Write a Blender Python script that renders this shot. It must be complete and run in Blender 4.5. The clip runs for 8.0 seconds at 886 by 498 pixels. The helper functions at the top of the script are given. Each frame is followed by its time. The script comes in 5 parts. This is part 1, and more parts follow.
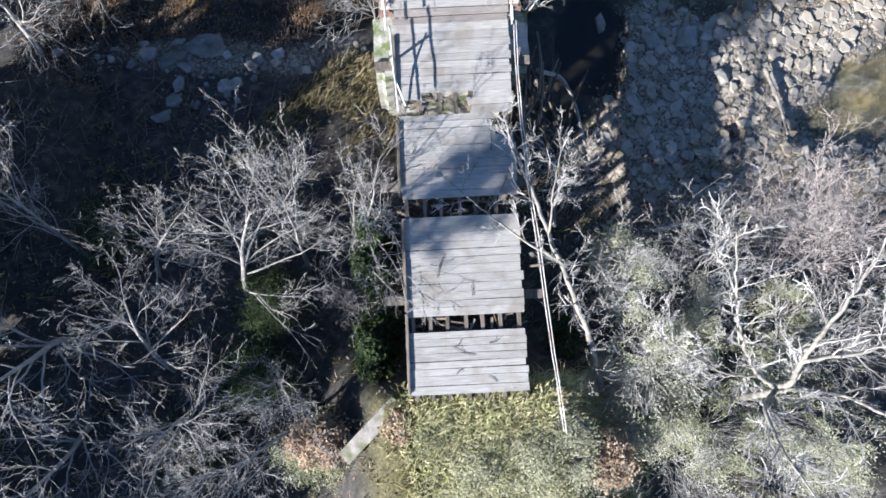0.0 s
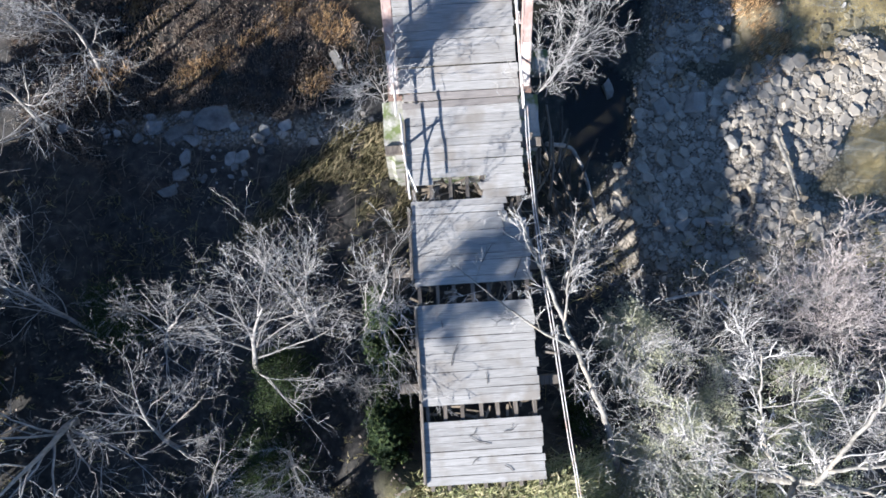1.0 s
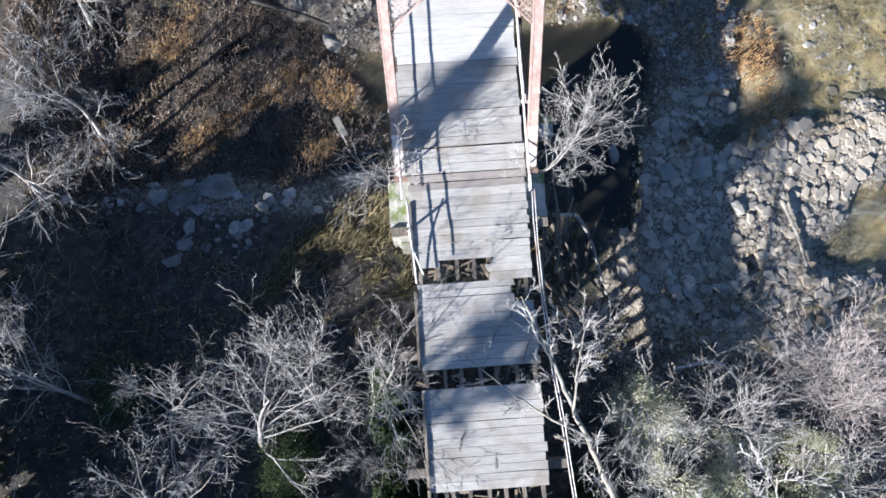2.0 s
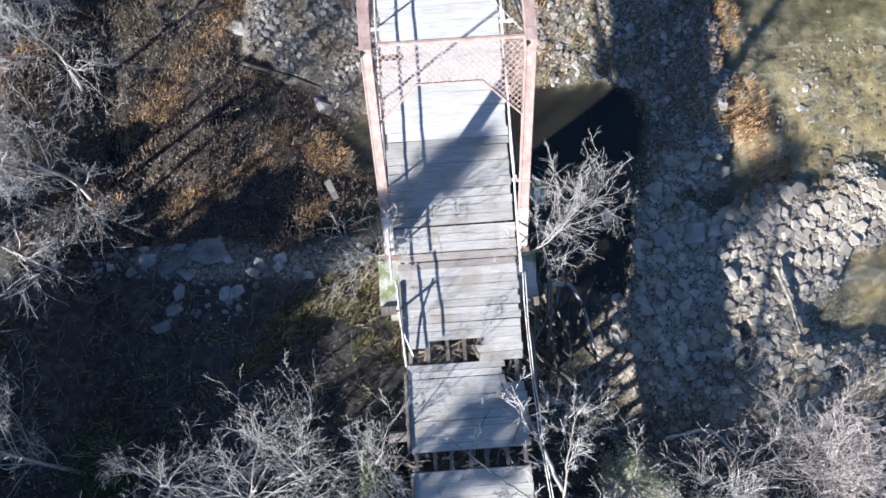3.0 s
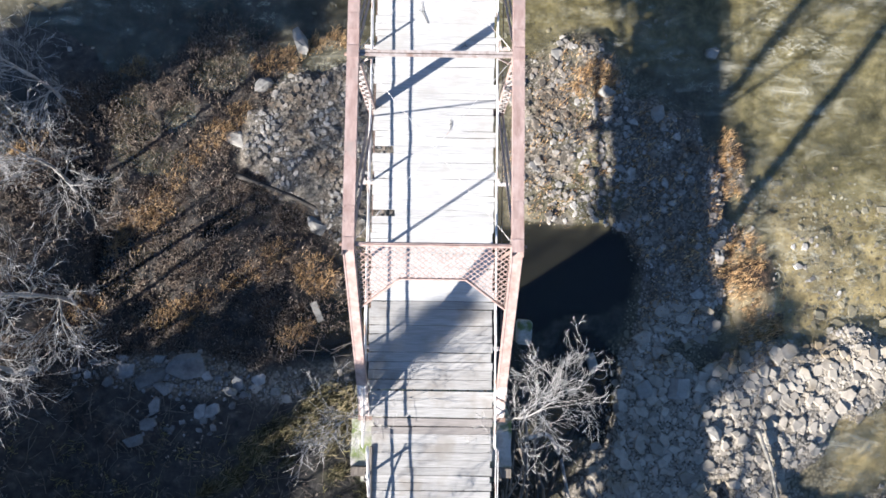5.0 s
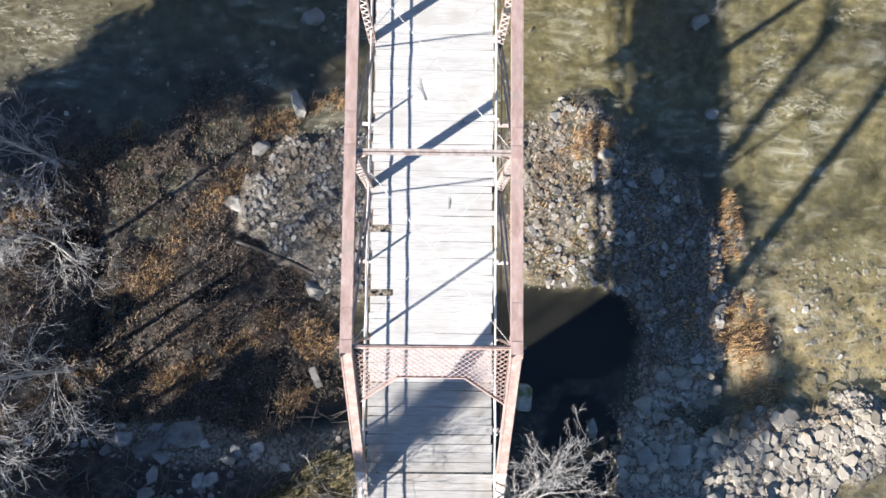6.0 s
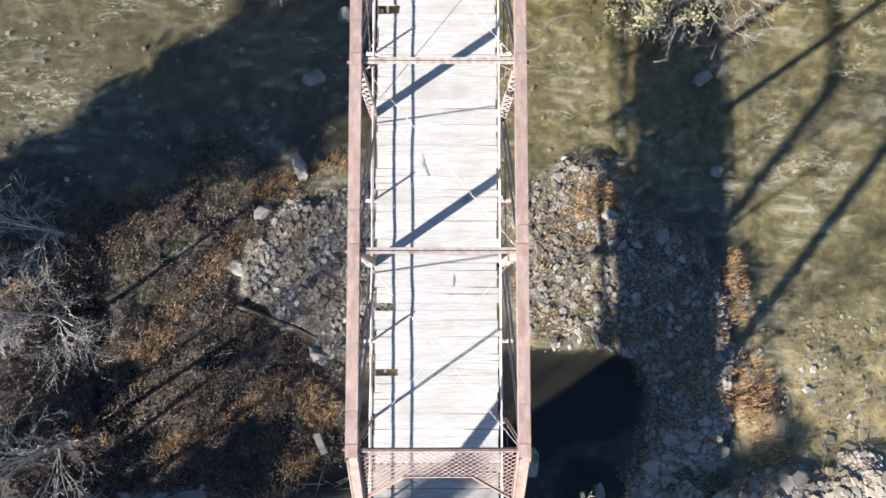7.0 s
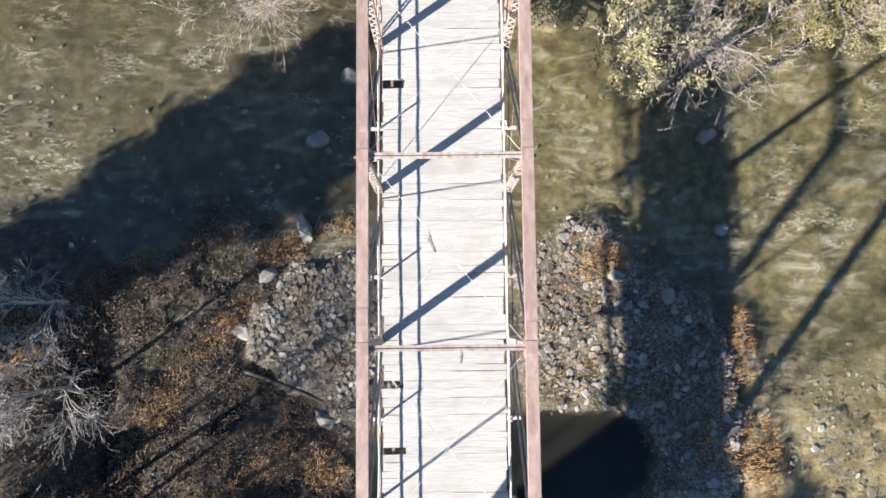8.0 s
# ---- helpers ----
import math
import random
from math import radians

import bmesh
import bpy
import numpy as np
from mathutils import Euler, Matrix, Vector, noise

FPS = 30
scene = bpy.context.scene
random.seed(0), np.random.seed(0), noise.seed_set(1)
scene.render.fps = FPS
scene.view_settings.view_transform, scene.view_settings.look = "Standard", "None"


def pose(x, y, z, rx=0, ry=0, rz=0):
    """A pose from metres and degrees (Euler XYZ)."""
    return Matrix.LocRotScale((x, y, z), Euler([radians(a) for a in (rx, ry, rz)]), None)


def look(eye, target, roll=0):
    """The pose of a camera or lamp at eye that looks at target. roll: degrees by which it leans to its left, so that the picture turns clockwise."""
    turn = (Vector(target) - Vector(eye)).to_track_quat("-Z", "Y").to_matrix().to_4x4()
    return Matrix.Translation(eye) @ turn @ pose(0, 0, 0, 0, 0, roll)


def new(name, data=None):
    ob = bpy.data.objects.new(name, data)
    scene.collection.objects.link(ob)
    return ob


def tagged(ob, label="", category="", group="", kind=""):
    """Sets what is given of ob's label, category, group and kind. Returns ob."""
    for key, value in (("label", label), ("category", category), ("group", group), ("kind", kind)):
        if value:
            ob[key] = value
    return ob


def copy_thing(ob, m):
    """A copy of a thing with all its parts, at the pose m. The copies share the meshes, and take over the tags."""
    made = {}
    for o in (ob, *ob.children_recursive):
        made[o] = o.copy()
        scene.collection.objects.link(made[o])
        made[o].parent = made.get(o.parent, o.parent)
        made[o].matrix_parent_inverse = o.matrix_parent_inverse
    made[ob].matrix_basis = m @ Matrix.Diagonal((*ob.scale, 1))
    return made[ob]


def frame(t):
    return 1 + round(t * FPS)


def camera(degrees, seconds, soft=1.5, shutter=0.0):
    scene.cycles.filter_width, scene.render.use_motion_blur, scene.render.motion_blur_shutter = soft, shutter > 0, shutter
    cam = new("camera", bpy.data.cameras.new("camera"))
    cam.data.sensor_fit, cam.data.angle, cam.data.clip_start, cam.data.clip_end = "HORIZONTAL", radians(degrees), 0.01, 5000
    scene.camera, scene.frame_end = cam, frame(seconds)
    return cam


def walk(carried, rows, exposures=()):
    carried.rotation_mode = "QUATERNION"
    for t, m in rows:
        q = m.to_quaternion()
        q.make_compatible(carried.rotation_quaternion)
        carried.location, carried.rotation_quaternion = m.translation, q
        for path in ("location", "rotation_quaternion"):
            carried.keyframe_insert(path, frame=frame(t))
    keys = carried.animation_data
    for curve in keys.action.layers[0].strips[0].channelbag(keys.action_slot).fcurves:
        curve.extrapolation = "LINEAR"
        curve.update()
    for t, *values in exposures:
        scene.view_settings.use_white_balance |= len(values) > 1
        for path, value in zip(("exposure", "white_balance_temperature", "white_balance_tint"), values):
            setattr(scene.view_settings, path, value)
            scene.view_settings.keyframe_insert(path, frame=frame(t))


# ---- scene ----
# ---------------------------------------------------------------- camera
# World: bridge deck top is z = 0, the bridge runs along +y, the river bed lies near z = -6.7.
cam = camera(65.0, 8.0, soft=1.7)
PATH = [
    (0, (-0.861, 0.595, 24.892), (-0.847, 0.705, 22.895), 4.4),
    (0.5, (-1.031, 2.071, 24.854), (-1.015, 2.19, 22.857), 4.0),
    (1, (-1.203, 3.556, 24.827), (-1.185, 3.68, 22.831), 4.6),
    (1.5, (-1.31, 4.989, 24.821), (-1.292, 5.12, 22.826), 3.8),
    (3, (-0.806, 9.063, 24.848), (-0.78, 9.212, 22.854), 6.0),
    (3.5, (-0.388, 10.436, 24.862), (-0.359, 10.59, 22.868), 7.1),
    (4, (-0.042, 11.852, 24.915), (-0.024, 12.01, 22.922), 5.8),
    (4.5, (0.153, 13.325, 24.914), (0.165, 13.484, 22.92), 5.2),
    (6, (0.165, 17.529, 25.014), (0.178, 17.699, 23.021), 5.0),
    (6.5, (0.126, 18.893, 25.016), (0.135, 19.065, 23.024), 3.5),
    (7, (0.06, 20.283, 25.023), (0.068, 20.458, 23.03), 2.6),
    (7.5, (-0.064, 21.609, 25.09), (-0.054, 21.789, 23.098), 2.6),
    (8, (-0.166, 22.921, 25.208), (-0.158, 23.105, 23.217), 1.9),
]
EXPOSURE = 2.06
walk(cam, [(t, look(eye, at, roll)) for t, eye, at, roll in PATH],
     [(0.0, EXPOSURE, 5430, 11), (3.0, EXPOSURE + 0.1, 5450, 11), (4.5, EXPOSURE + 0.18, 5630, 11), (6.5, EXPOSURE + 0.06, 5820, 10), (8.0, EXPOSURE, 5950, 10)])

# ---------------------------------------------------------------- daylight
SUN_FROM = Vector((-1.735, -1.207, 1.0)).normalized()
world = bpy.data.worlds.new("clear_winter_sky")
scene.world = world
world.use_nodes = True
wn = world.node_tree
sky = wn.nodes.new("ShaderNodeTexSky")
sky.sky_type = "NISHITA"
sky.sun_disc = False
sky.ozone_density = 3.0
sky.dust_density = 0.2
sky.sun_elevation = math.asin(SUN_FROM.z)
sky.sun_rotation = math.atan2(SUN_FROM.x, SUN_FROM.y)
wn.links.new(sky.outputs[0], wn.nodes["Background"].inputs[0])
wn.nodes["Background"].inputs[1].default_value = 0.047
sun = new("sun", bpy.data.lights.new("sun", "SUN"))
sun.data.energy = 5.0
sun.data.angle = radians(0.8)
sun.data.color = (1.0, 0.885, 0.735)
sun.matrix_world = look(SUN_FROM * 60, (0, 0, 0))


# ---------------------------------------------------------------- materials
def ramp(nt, src, stops):
    r = nt.nodes.new("ShaderNodeValToRGB")
    els = r.color_ramp.elements
    while len(els) < len(stops):
        els.new(0.5)
    for e, (p, c) in zip(els, stops):
        e.position = p
        e.color = (*c, 1)
    nt.links.new(src, r.inputs[0])
    return r.outputs[0]


def noise_tex(nt, vec, scale, detail=5.0, rough=0.6, distort=0.0):
    n = nt.nodes.new("ShaderNodeTexNoise")
    n.inputs["Scale"].default_value = scale
    n.inputs["Detail"].default_value = detail
    n.inputs["Roughness"].default_value = rough
    n.inputs["Distortion"].default_value = distort
    nt.links.new(vec, n.inputs["Vector"])
    return n.outputs["Fac"]


def mix_col(nt, fac, a, b, mode="MIX"):
    m = nt.nodes.new("ShaderNodeMix")
    m.data_type = "RGBA"
    m.blend_type = mode
    for sock, v in ((m.inputs[0], fac), (m.inputs[6], a), (m.inputs[7], b)):
        if hasattr(v, "links"):
            nt.links.new(v, sock)
        elif isinstance(v, tuple):
            sock.default_value = (*v, 1)
        else:
            sock.default_value = v
    return m.outputs[2]


def math_node(nt, op, a, b=0.0):
    m = nt.nodes.new("ShaderNodeMath")
    m.operation = op
    m.use_clamp = op != "SUBTRACT"
    for sock, v in ((m.inputs[0], a), (m.inputs[1], b)):
        if hasattr(v, "links"):
            nt.links.new(v, sock)
        else:
            sock.default_value = v
    return m.outputs[0]


def blank(name):
    m = bpy.data.materials.new(name)
    m.use_nodes = True
    nt = m.node_tree
    return m, nt, nt.nodes["Principled BSDF"]


def add_bump(nt, bsdf, height, strength, distance=0.02):
    b = nt.nodes.new("ShaderNodeBump")
    b.inputs["Strength"].default_value = strength
    b.inputs["Distance"].default_value = distance
    nt.links.new(height, b.inputs["Height"])
    nt.links.new(b.outputs[0], bsdf.inputs["Normal"])


def surface(name, stops, scale=4.0, stretch=(1, 1, 1), rough=0.85, metal=0.0, bump=0.3, dist=0.02,
            vary="", vary_amount=0.5, stain=None, stain_scale=0.7, stain_at=(0.5, 0.68), spec=0.3):
    """A weathered surface: fine grain through a ramp, wide stains, and a value that differs from piece to piece."""
    m, nt, bsdf = blank(name)
    geo = nt.nodes.new("ShaderNodeNewGeometry")
    mp = nt.nodes.new("ShaderNodeMapping")
    mp.inputs["Scale"].default_value = stretch
    vec = geo.outputs["Position"]
    if vary == "object":
        info = nt.nodes.new("ShaderNodeObjectInfo")
        rnd = info.outputs["Random"]
        off = nt.nodes.new("ShaderNodeVectorMath")
        off.operation = "MULTIPLY_ADD"
        nt.links.new(rnd, off.inputs[0])
        off.inputs[1].default_value = (37.0, 11.0, 5.0)
        nt.links.new(vec, off.inputs[2])
        vec = off.outputs[0]
    elif vary == "island":
        rnd = geo.outputs["Random Per Island"]
    nt.links.new(vec, mp.inputs["Vector"])
    grain = noise_tex(nt, mp.outputs[0], scale, 7.0, 0.65)
    col = ramp(nt, grain, stops)
    wide = noise_tex(nt, geo.outputs["Position"], stain_scale, 4.0, 0.6)
    if stain:
        lo, hi = stain_at
        f = ramp(nt, wide, [(lo, (0, 0, 0)), (hi, (1, 1, 1))])
        col = mix_col(nt, f, col, stain)
    if vary:
        lo = 1.0 - vary_amount
        g = ramp(nt, rnd, [(0.0, (lo, lo, lo)), (1.0, (1.0, 1.0, 1.0))])
        col = mix_col(nt, 1.0, col, g, "MULTIPLY")
    nt.links.new(col, bsdf.inputs["Base Color"])
    bsdf.inputs["Roughness"].default_value = rough
    bsdf.inputs["Metallic"].default_value = metal
    bsdf.inputs["Specular IOR Level"].default_value = spec
    if bump:
        add_bump(nt, bsdf, grain, bump, dist)
    return m


def leafy(name, stops, rough=0.75, through_light=0.45):
    """Foliage, twigs and litter whose colour differs from leaf to leaf."""
    m, nt, bsdf = blank(name)
    geo = nt.nodes.new("ShaderNodeNewGeometry")
    col = ramp(nt, geo.outputs["Random Per Island"], stops)
    wide = noise_tex(nt, geo.outputs["Position"], 0.9, 4.0)
    g = ramp(nt, wide, [(0.3, (0.55, 0.55, 0.55)), (0.7, (1.0, 1.0, 1.0))])
    col = mix_col(nt, 1.0, col, g, "MULTIPLY")
    nt.links.new(col, bsdf.inputs["Base Color"])
    bsdf.inputs["Roughness"].default_value = rough
    bsdf.inputs["Specular IOR Level"].default_value = 0.25
    if through_light:
        tr = nt.nodes.new("ShaderNodeBsdfTranslucent")
        nt.links.new(col, tr.inputs["Color"])
        mx = nt.nodes.new("ShaderNodeMixShader")
        mx.inputs[0].default_value = through_light
        nt.links.new(bsdf.outputs[0], mx.inputs[1])
        nt.links.new(tr.outputs[0], mx.inputs[2])
        nt.links.new(mx.outputs[0], nt.nodes["Material Output"].inputs["Surface"])
    return m


M_plank = surface("weathered_plank", [(0.25, (0.235, 0.228, 0.217)), (0.5, (0.35, 0.343, 0.33)), (0.75, (0.46, 0.453, 0.437))],
                  3.0, (0.5, 9, 9), 0.85, bump=0.5, dist=0.012, vary="object", vary_amount=0.12,
                  stain=(0.3, 0.285, 0.26), stain_scale=0.55, stain_at=(0.52, 0.72))
M_plank_old = surface("old_grey_plank", [(0.25, (0.185, 0.176, 0.163)), (0.5, (0.285, 0.275, 0.258)), (0.75, (0.4, 0.388, 0.37))],
                      3.0, (0.5, 9, 9), 0.88, bump=0.6, dist=0.012, vary="object", vary_amount=0.2,
                      stain=(0.22, 0.2, 0.175), stain_scale=0.8, stain_at=(0.5, 0.66))
M_plank_brown = surface("brown_plank", [(0.25, (0.14, 0.125, 0.112)), (0.6, (0.26, 0.235, 0.215)), (0.8, (0.36, 0.335, 0.31))],
                        3.0, (0.5, 9, 9), 0.85, bump=0.5, dist=0.012, vary="object", vary_amount=0.3)
M_timber = surface("old_timber", [(0.25, (0.06, 0.05, 0.04)), (0.55, (0.17, 0.145, 0.12)), (0.8, (0.3, 0.27, 0.24))],
                   2.5, (7, 0.6, 7), 0.9, bump=0.5, vary="object", vary_amount=0.4)
M_wood_raw = surface("splintered_wood", [(0.25, (0.1, 0.075, 0.05)), (0.55, (0.26, 0.21, 0.15)), (0.8, (0.42, 0.36, 0.27))],
                     3.0, (7, 0.7, 7), 0.9, bump=0.5, vary="object", vary_amount=0.5)
M_paint = surface("faded_red_paint", [(0.3, (0.19, 0.125, 0.105)), (0.5, (0.265, 0.19, 0.165)), (0.7, (0.34, 0.262, 0.235))],
                  5.0, (1, 0.35, 1), 0.6, bump=0.15, vary="object", vary_amount=0.12,
                  stain=(0.22, 0.175, 0.155), stain_scale=1.3, stain_at=(0.55, 0.7), spec=0.35)
M_paint_pale = surface("chalky_pale_paint", [(0.3, (0.34, 0.28, 0.26)), (0.5, (0.52, 0.47, 0.44)), (0.75, (0.63, 0.59, 0.56))],
                       5.0, (1, 0.5, 1), 0.65, bump=0.15, vary="object", vary_amount=0.2,
                       stain=(0.33, 0.2, 0.15), stain_scale=1.7, stain_at=(0.55, 0.7))
M_paint_grey = surface("worn_greyish_paint", [(0.3, (0.2, 0.155, 0.135)), (0.5, (0.315, 0.27, 0.245)), (0.75, (0.42, 0.38, 0.355))],
                       6.0, (1, 0.5, 1), 0.65, bump=0.15, vary="object", vary_amount=0.2,
                       stain=(0.2, 0.13, 0.1), stain_scale=1.9, stain_at=(0.52, 0.68))
M_steel = surface("rusty_steel", [(0.3, (0.09, 0.055, 0.04)), (0.55, (0.21, 0.14, 0.11)), (0.75, (0.32, 0.26, 0.23))],
                  6.0, (1, 1, 1), 0.7, metal=0.0, bump=0.2, vary="object", vary_amount=0.3)
M_rail = surface("galvanised_rail", [(0.3, (0.36, 0.34, 0.32)), (0.6, (0.55, 0.53, 0.51)), (0.8, (0.62, 0.6, 0.58))],
                 6.0, (1, 0.5, 1), 0.5, metal=0.15, bump=0.1, stain=(0.3, 0.2, 0.15), stain_scale=2.0)
M_concrete = surface("mossy_concrete", [(0.3, (0.22, 0.21, 0.18)), (0.55, (0.36, 0.345, 0.31)), (0.8, (0.47, 0.455, 0.42))],
                     3.0, (1, 1, 1), 0.95, bump=0.5, stain=(0.12, 0.145, 0.055), stain_scale=1.4, stain_at=(0.48, 0.62))
M_wall_old = surface("stained_old_concrete", [(0.3, (0.12, 0.11, 0.095)), (0.55, (0.22, 0.205, 0.18)), (0.8, (0.33, 0.31, 0.28))],
                     2.5, (1, 1, 1), 0.95, bump=0.6, stain=(0.09, 0.1, 0.05), stain_scale=1.2, stain_at=(0.46, 0.62))
M_stone = surface("river_limestone", [(0.25, (0.205, 0.182, 0.148)), (0.5, (0.31, 0.278, 0.23)), (0.8, (0.41, 0.37, 0.308))],
                  2.2, (1, 1, 1), 0.95, bump=0.4, dist=0.03, vary="island", vary_amount=0.5,
                  stain=(0.24, 0.19, 0.12), stain_scale=0.5, stain_at=(0.55, 0.7))
M_rubble = surface("brown_river_rubble", [(0.25, (0.15, 0.14, 0.125)), (0.5, (0.32, 0.3, 0.27)), (0.8, (0.5, 0.475, 0.435))],
                   2.2, (1, 1, 1), 0.95, bump=0.4, dist=0.03, vary="island", vary_amount=0.75,
                   stain=(0.18, 0.14, 0.1), stain_scale=0.7, stain_at=(0.45, 0.62))
M_ledge = surface("blue_grey_ledge_rock", [(0.25, (0.08, 0.082, 0.082)), (0.5, (0.21, 0.212, 0.21)), (0.8, (0.38, 0.38, 0.37))],
                  1.8, (1, 1, 1), 0.95, bump=0.6, dist=0.05, vary="island", vary_amount=0.5)
M_boulder_pale = surface("pale_boulder", [(0.25, (0.13, 0.124, 0.11)), (0.55, (0.21, 0.2, 0.182)), (0.8, (0.3, 0.287, 0.262))],
                         2.0, (1, 1, 1), 0.95, bump=0.5, dist=0.04)
M_bark = surface("grey_bark", [(0.3, (0.19, 0.172, 0.154)), (0.55, (0.35, 0.326, 0.3)), (0.8, (0.5, 0.472, 0.44))],
                 7.0, (1, 1, 0.4), 0.9, bump=0.4, vary="object", vary_amount=0.3)
M_bark_white = surface("pale_sycamore_bark", [(0.3, (0.1, 0.092, 0.078)), (0.5, (0.185, 0.172, 0.15)), (0.75, (0.27, 0.257, 0.228))],
                       3.5, (1, 1, 0.5), 0.85, bump=0.2, stain=(0.3, 0.25, 0.19), stain_scale=2.2, stain_at=(0.56, 0.66))
M_twig = leafy("grey_twigs", [(0.0, (0.19, 0.178, 0.165)), (0.5, (0.34, 0.322, 0.302)), (1.0, (0.5, 0.48, 0.455))], 0.85, 0.0)
M_twig_pink = leafy("reddish_twigs", [(0.0, (0.25, 0.21, 0.19)), (0.5, (0.4, 0.345, 0.315)), (1.0, (0.53, 0.475, 0.44))], 0.85, 0.0)
M_leaf_green = leafy("green_leaves", [(0.0, (0.18, 0.21, 0.11)), (0.5, (0.35, 0.37, 0.22)), (0.8, (0.5, 0.495, 0.33)), (1.0, (0.62, 0.59, 0.43))])
M_leaf_yellow = leafy("yellow_green_leaves", [(0.0, (0.34, 0.36, 0.23)), (0.4, (0.47, 0.475, 0.315)), (0.8, (0.6, 0.585, 0.43)), (1.0, (0.7, 0.67, 0.53))])
M_leaf_straw = leafy("straw_yellow_leaves", [(0.0, (0.16, 0.15, 0.08)), (0.45, (0.32, 0.3, 0.165)), (0.8, (0.46, 0.43, 0.26)), (1.0, (0.6, 0.54, 0.39))])
M_leaf_dark = leafy("dark_evergreen_leaves", [(0.0, (0.02, 0.036, 0.015)), (0.6, (0.045, 0.075, 0.026)), (1.0, (0.11, 0.14, 0.045))])
M_weed = leafy("dry_orange_weeds", [(0.0, (0.2, 0.115, 0.055)), (0.5, (0.5, 0.32, 0.15)), (1.0, (0.74, 0.54, 0.3))])
M_weed_pale = leafy("pale_dead_weeds", [(0.0, (0.26, 0.18, 0.12)), (0.5, (0.46, 0.35, 0.25)), (1.0, (0.6, 0.49, 0.37))])
M_straw = leafy("straw_grass", [(0.0, (0.16, 0.14, 0.06)), (0.5, (0.3, 0.27, 0.12)), (1.0, (0.46, 0.4, 0.22))])
M_grass = leafy("pale_green_grass", [(0.0, (0.2, 0.22, 0.09)), (0.35, (0.46, 0.46, 0.22)), (0.75, (0.64, 0.6, 0.34)), (1.0, (0.7, 0.6, 0.4))], 0.8, 0.3)
M_wet_wood = surface("wet_dark_wood", [(0.3, (0.015, 0.013, 0.011)), (0.6, (0.04, 0.034, 0.028)), (0.8, (0.07, 0.06, 0.05))], 3.0, (4, 1, 4), 0.6, bump=0.4)
M_litter = leafy("fallen_leaves", [(0.0, (0.04, 0.033, 0.028)), (0.5, (0.13, 0.103, 0.08)), (0.85, (0.23, 0.18, 0.138)), (1.0, (0.38, 0.32, 0.26))], 0.8, 0.1)
M_moss = leafy("moss_grass", [(0.0, (0.065, 0.06, 0.03)), (0.5, (0.19, 0.168, 0.09)), (1.0, (0.4, 0.33, 0.2))])


def ground_material():
    m, nt, bsdf = blank("river_bank_ground")
    geo = nt.nodes.new("ShaderNodeNewGeometry")
    pos = geo.outputs["Position"]
    att = nt.nodes.new("ShaderNodeAttribute")
    att.attribute_name = "zone"
    sep = nt.nodes.new("ShaderNodeSeparateColor")
    nt.links.new(att.outputs["Color"], sep.inputs[0])
    fine = noise_tex(nt, pos, 9.0, 8.0, 0.75)
    mid = noise_tex(nt, pos, 2.2, 6.0, 0.65)
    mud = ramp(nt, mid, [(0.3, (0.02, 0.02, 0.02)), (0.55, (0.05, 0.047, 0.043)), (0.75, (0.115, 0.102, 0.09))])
    vor = nt.nodes.new("ShaderNodeTexVoronoi")
    vor.inputs["Scale"].default_value = 7.0
    nt.links.new(pos, vor.inputs["Vector"])
    grit = ramp(nt, vor.outputs["Distance"], [(0.0, (0.3, 0.268, 0.22)), (0.4, (0.2, 0.176, 0.14)), (0.7, (0.085, 0.075, 0.06))])
    duff = ramp(nt, fine, [(0.36, (0.02, 0.016, 0.014)), (0.54, (0.085, 0.056, 0.037)), (0.7, (0.26, 0.17, 0.095))])
    wide = noise_tex(nt, pos, 1.1, 6.0, 0.7, 0.5)
    duff = mix_col(nt, ramp(nt, wide, [(0.46, (1, 1, 1)), (0.54, (0, 0, 0))]), duff, (0.012, 0.012, 0.011))
    duff = mix_col(nt, ramp(nt, wide, [(0.58, (0, 0, 0)), (0.72, (0.6, 0.6, 0.6))]), duff, (0.16, 0.105, 0.06))
    moss = ramp(nt, fine, [(0.35, (0.032, 0.032, 0.016)), (0.55, (0.11, 0.1, 0.048)), (0.72, (0.25, 0.21, 0.11))])
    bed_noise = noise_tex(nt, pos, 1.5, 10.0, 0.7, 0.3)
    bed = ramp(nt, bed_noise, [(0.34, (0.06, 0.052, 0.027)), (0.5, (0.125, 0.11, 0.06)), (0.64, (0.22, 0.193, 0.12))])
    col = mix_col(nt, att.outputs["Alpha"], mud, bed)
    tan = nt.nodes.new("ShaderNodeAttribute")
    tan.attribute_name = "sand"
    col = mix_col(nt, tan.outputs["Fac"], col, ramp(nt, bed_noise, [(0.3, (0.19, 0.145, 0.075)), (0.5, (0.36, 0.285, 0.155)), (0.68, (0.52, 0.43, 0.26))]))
    col = mix_col(nt, sep.outputs[0], col, grit)
    col = mix_col(nt, sep.outputs[1], col, duff)
    col = mix_col(nt, sep.outputs[2], col, moss)
    # Takes the bed to near black by a mask stored on the mesh.
    tone_fac = nt.nodes.new("ShaderNodeAttribute")
    tone_fac.attribute_name = "tone_fac"
    col = mix_col(nt, tone_fac.outputs["Fac"], col, (0.007, 0.007, 0.007))
    nt.links.new(col, bsdf.inputs["Base Color"])
    bsdf.inputs["Roughness"].default_value = 0.95
    bsdf.inputs["Specular IOR Level"].default_value = 0.15
    add_bump(nt, bsdf, fine, 0.7, 0.06)
    return m


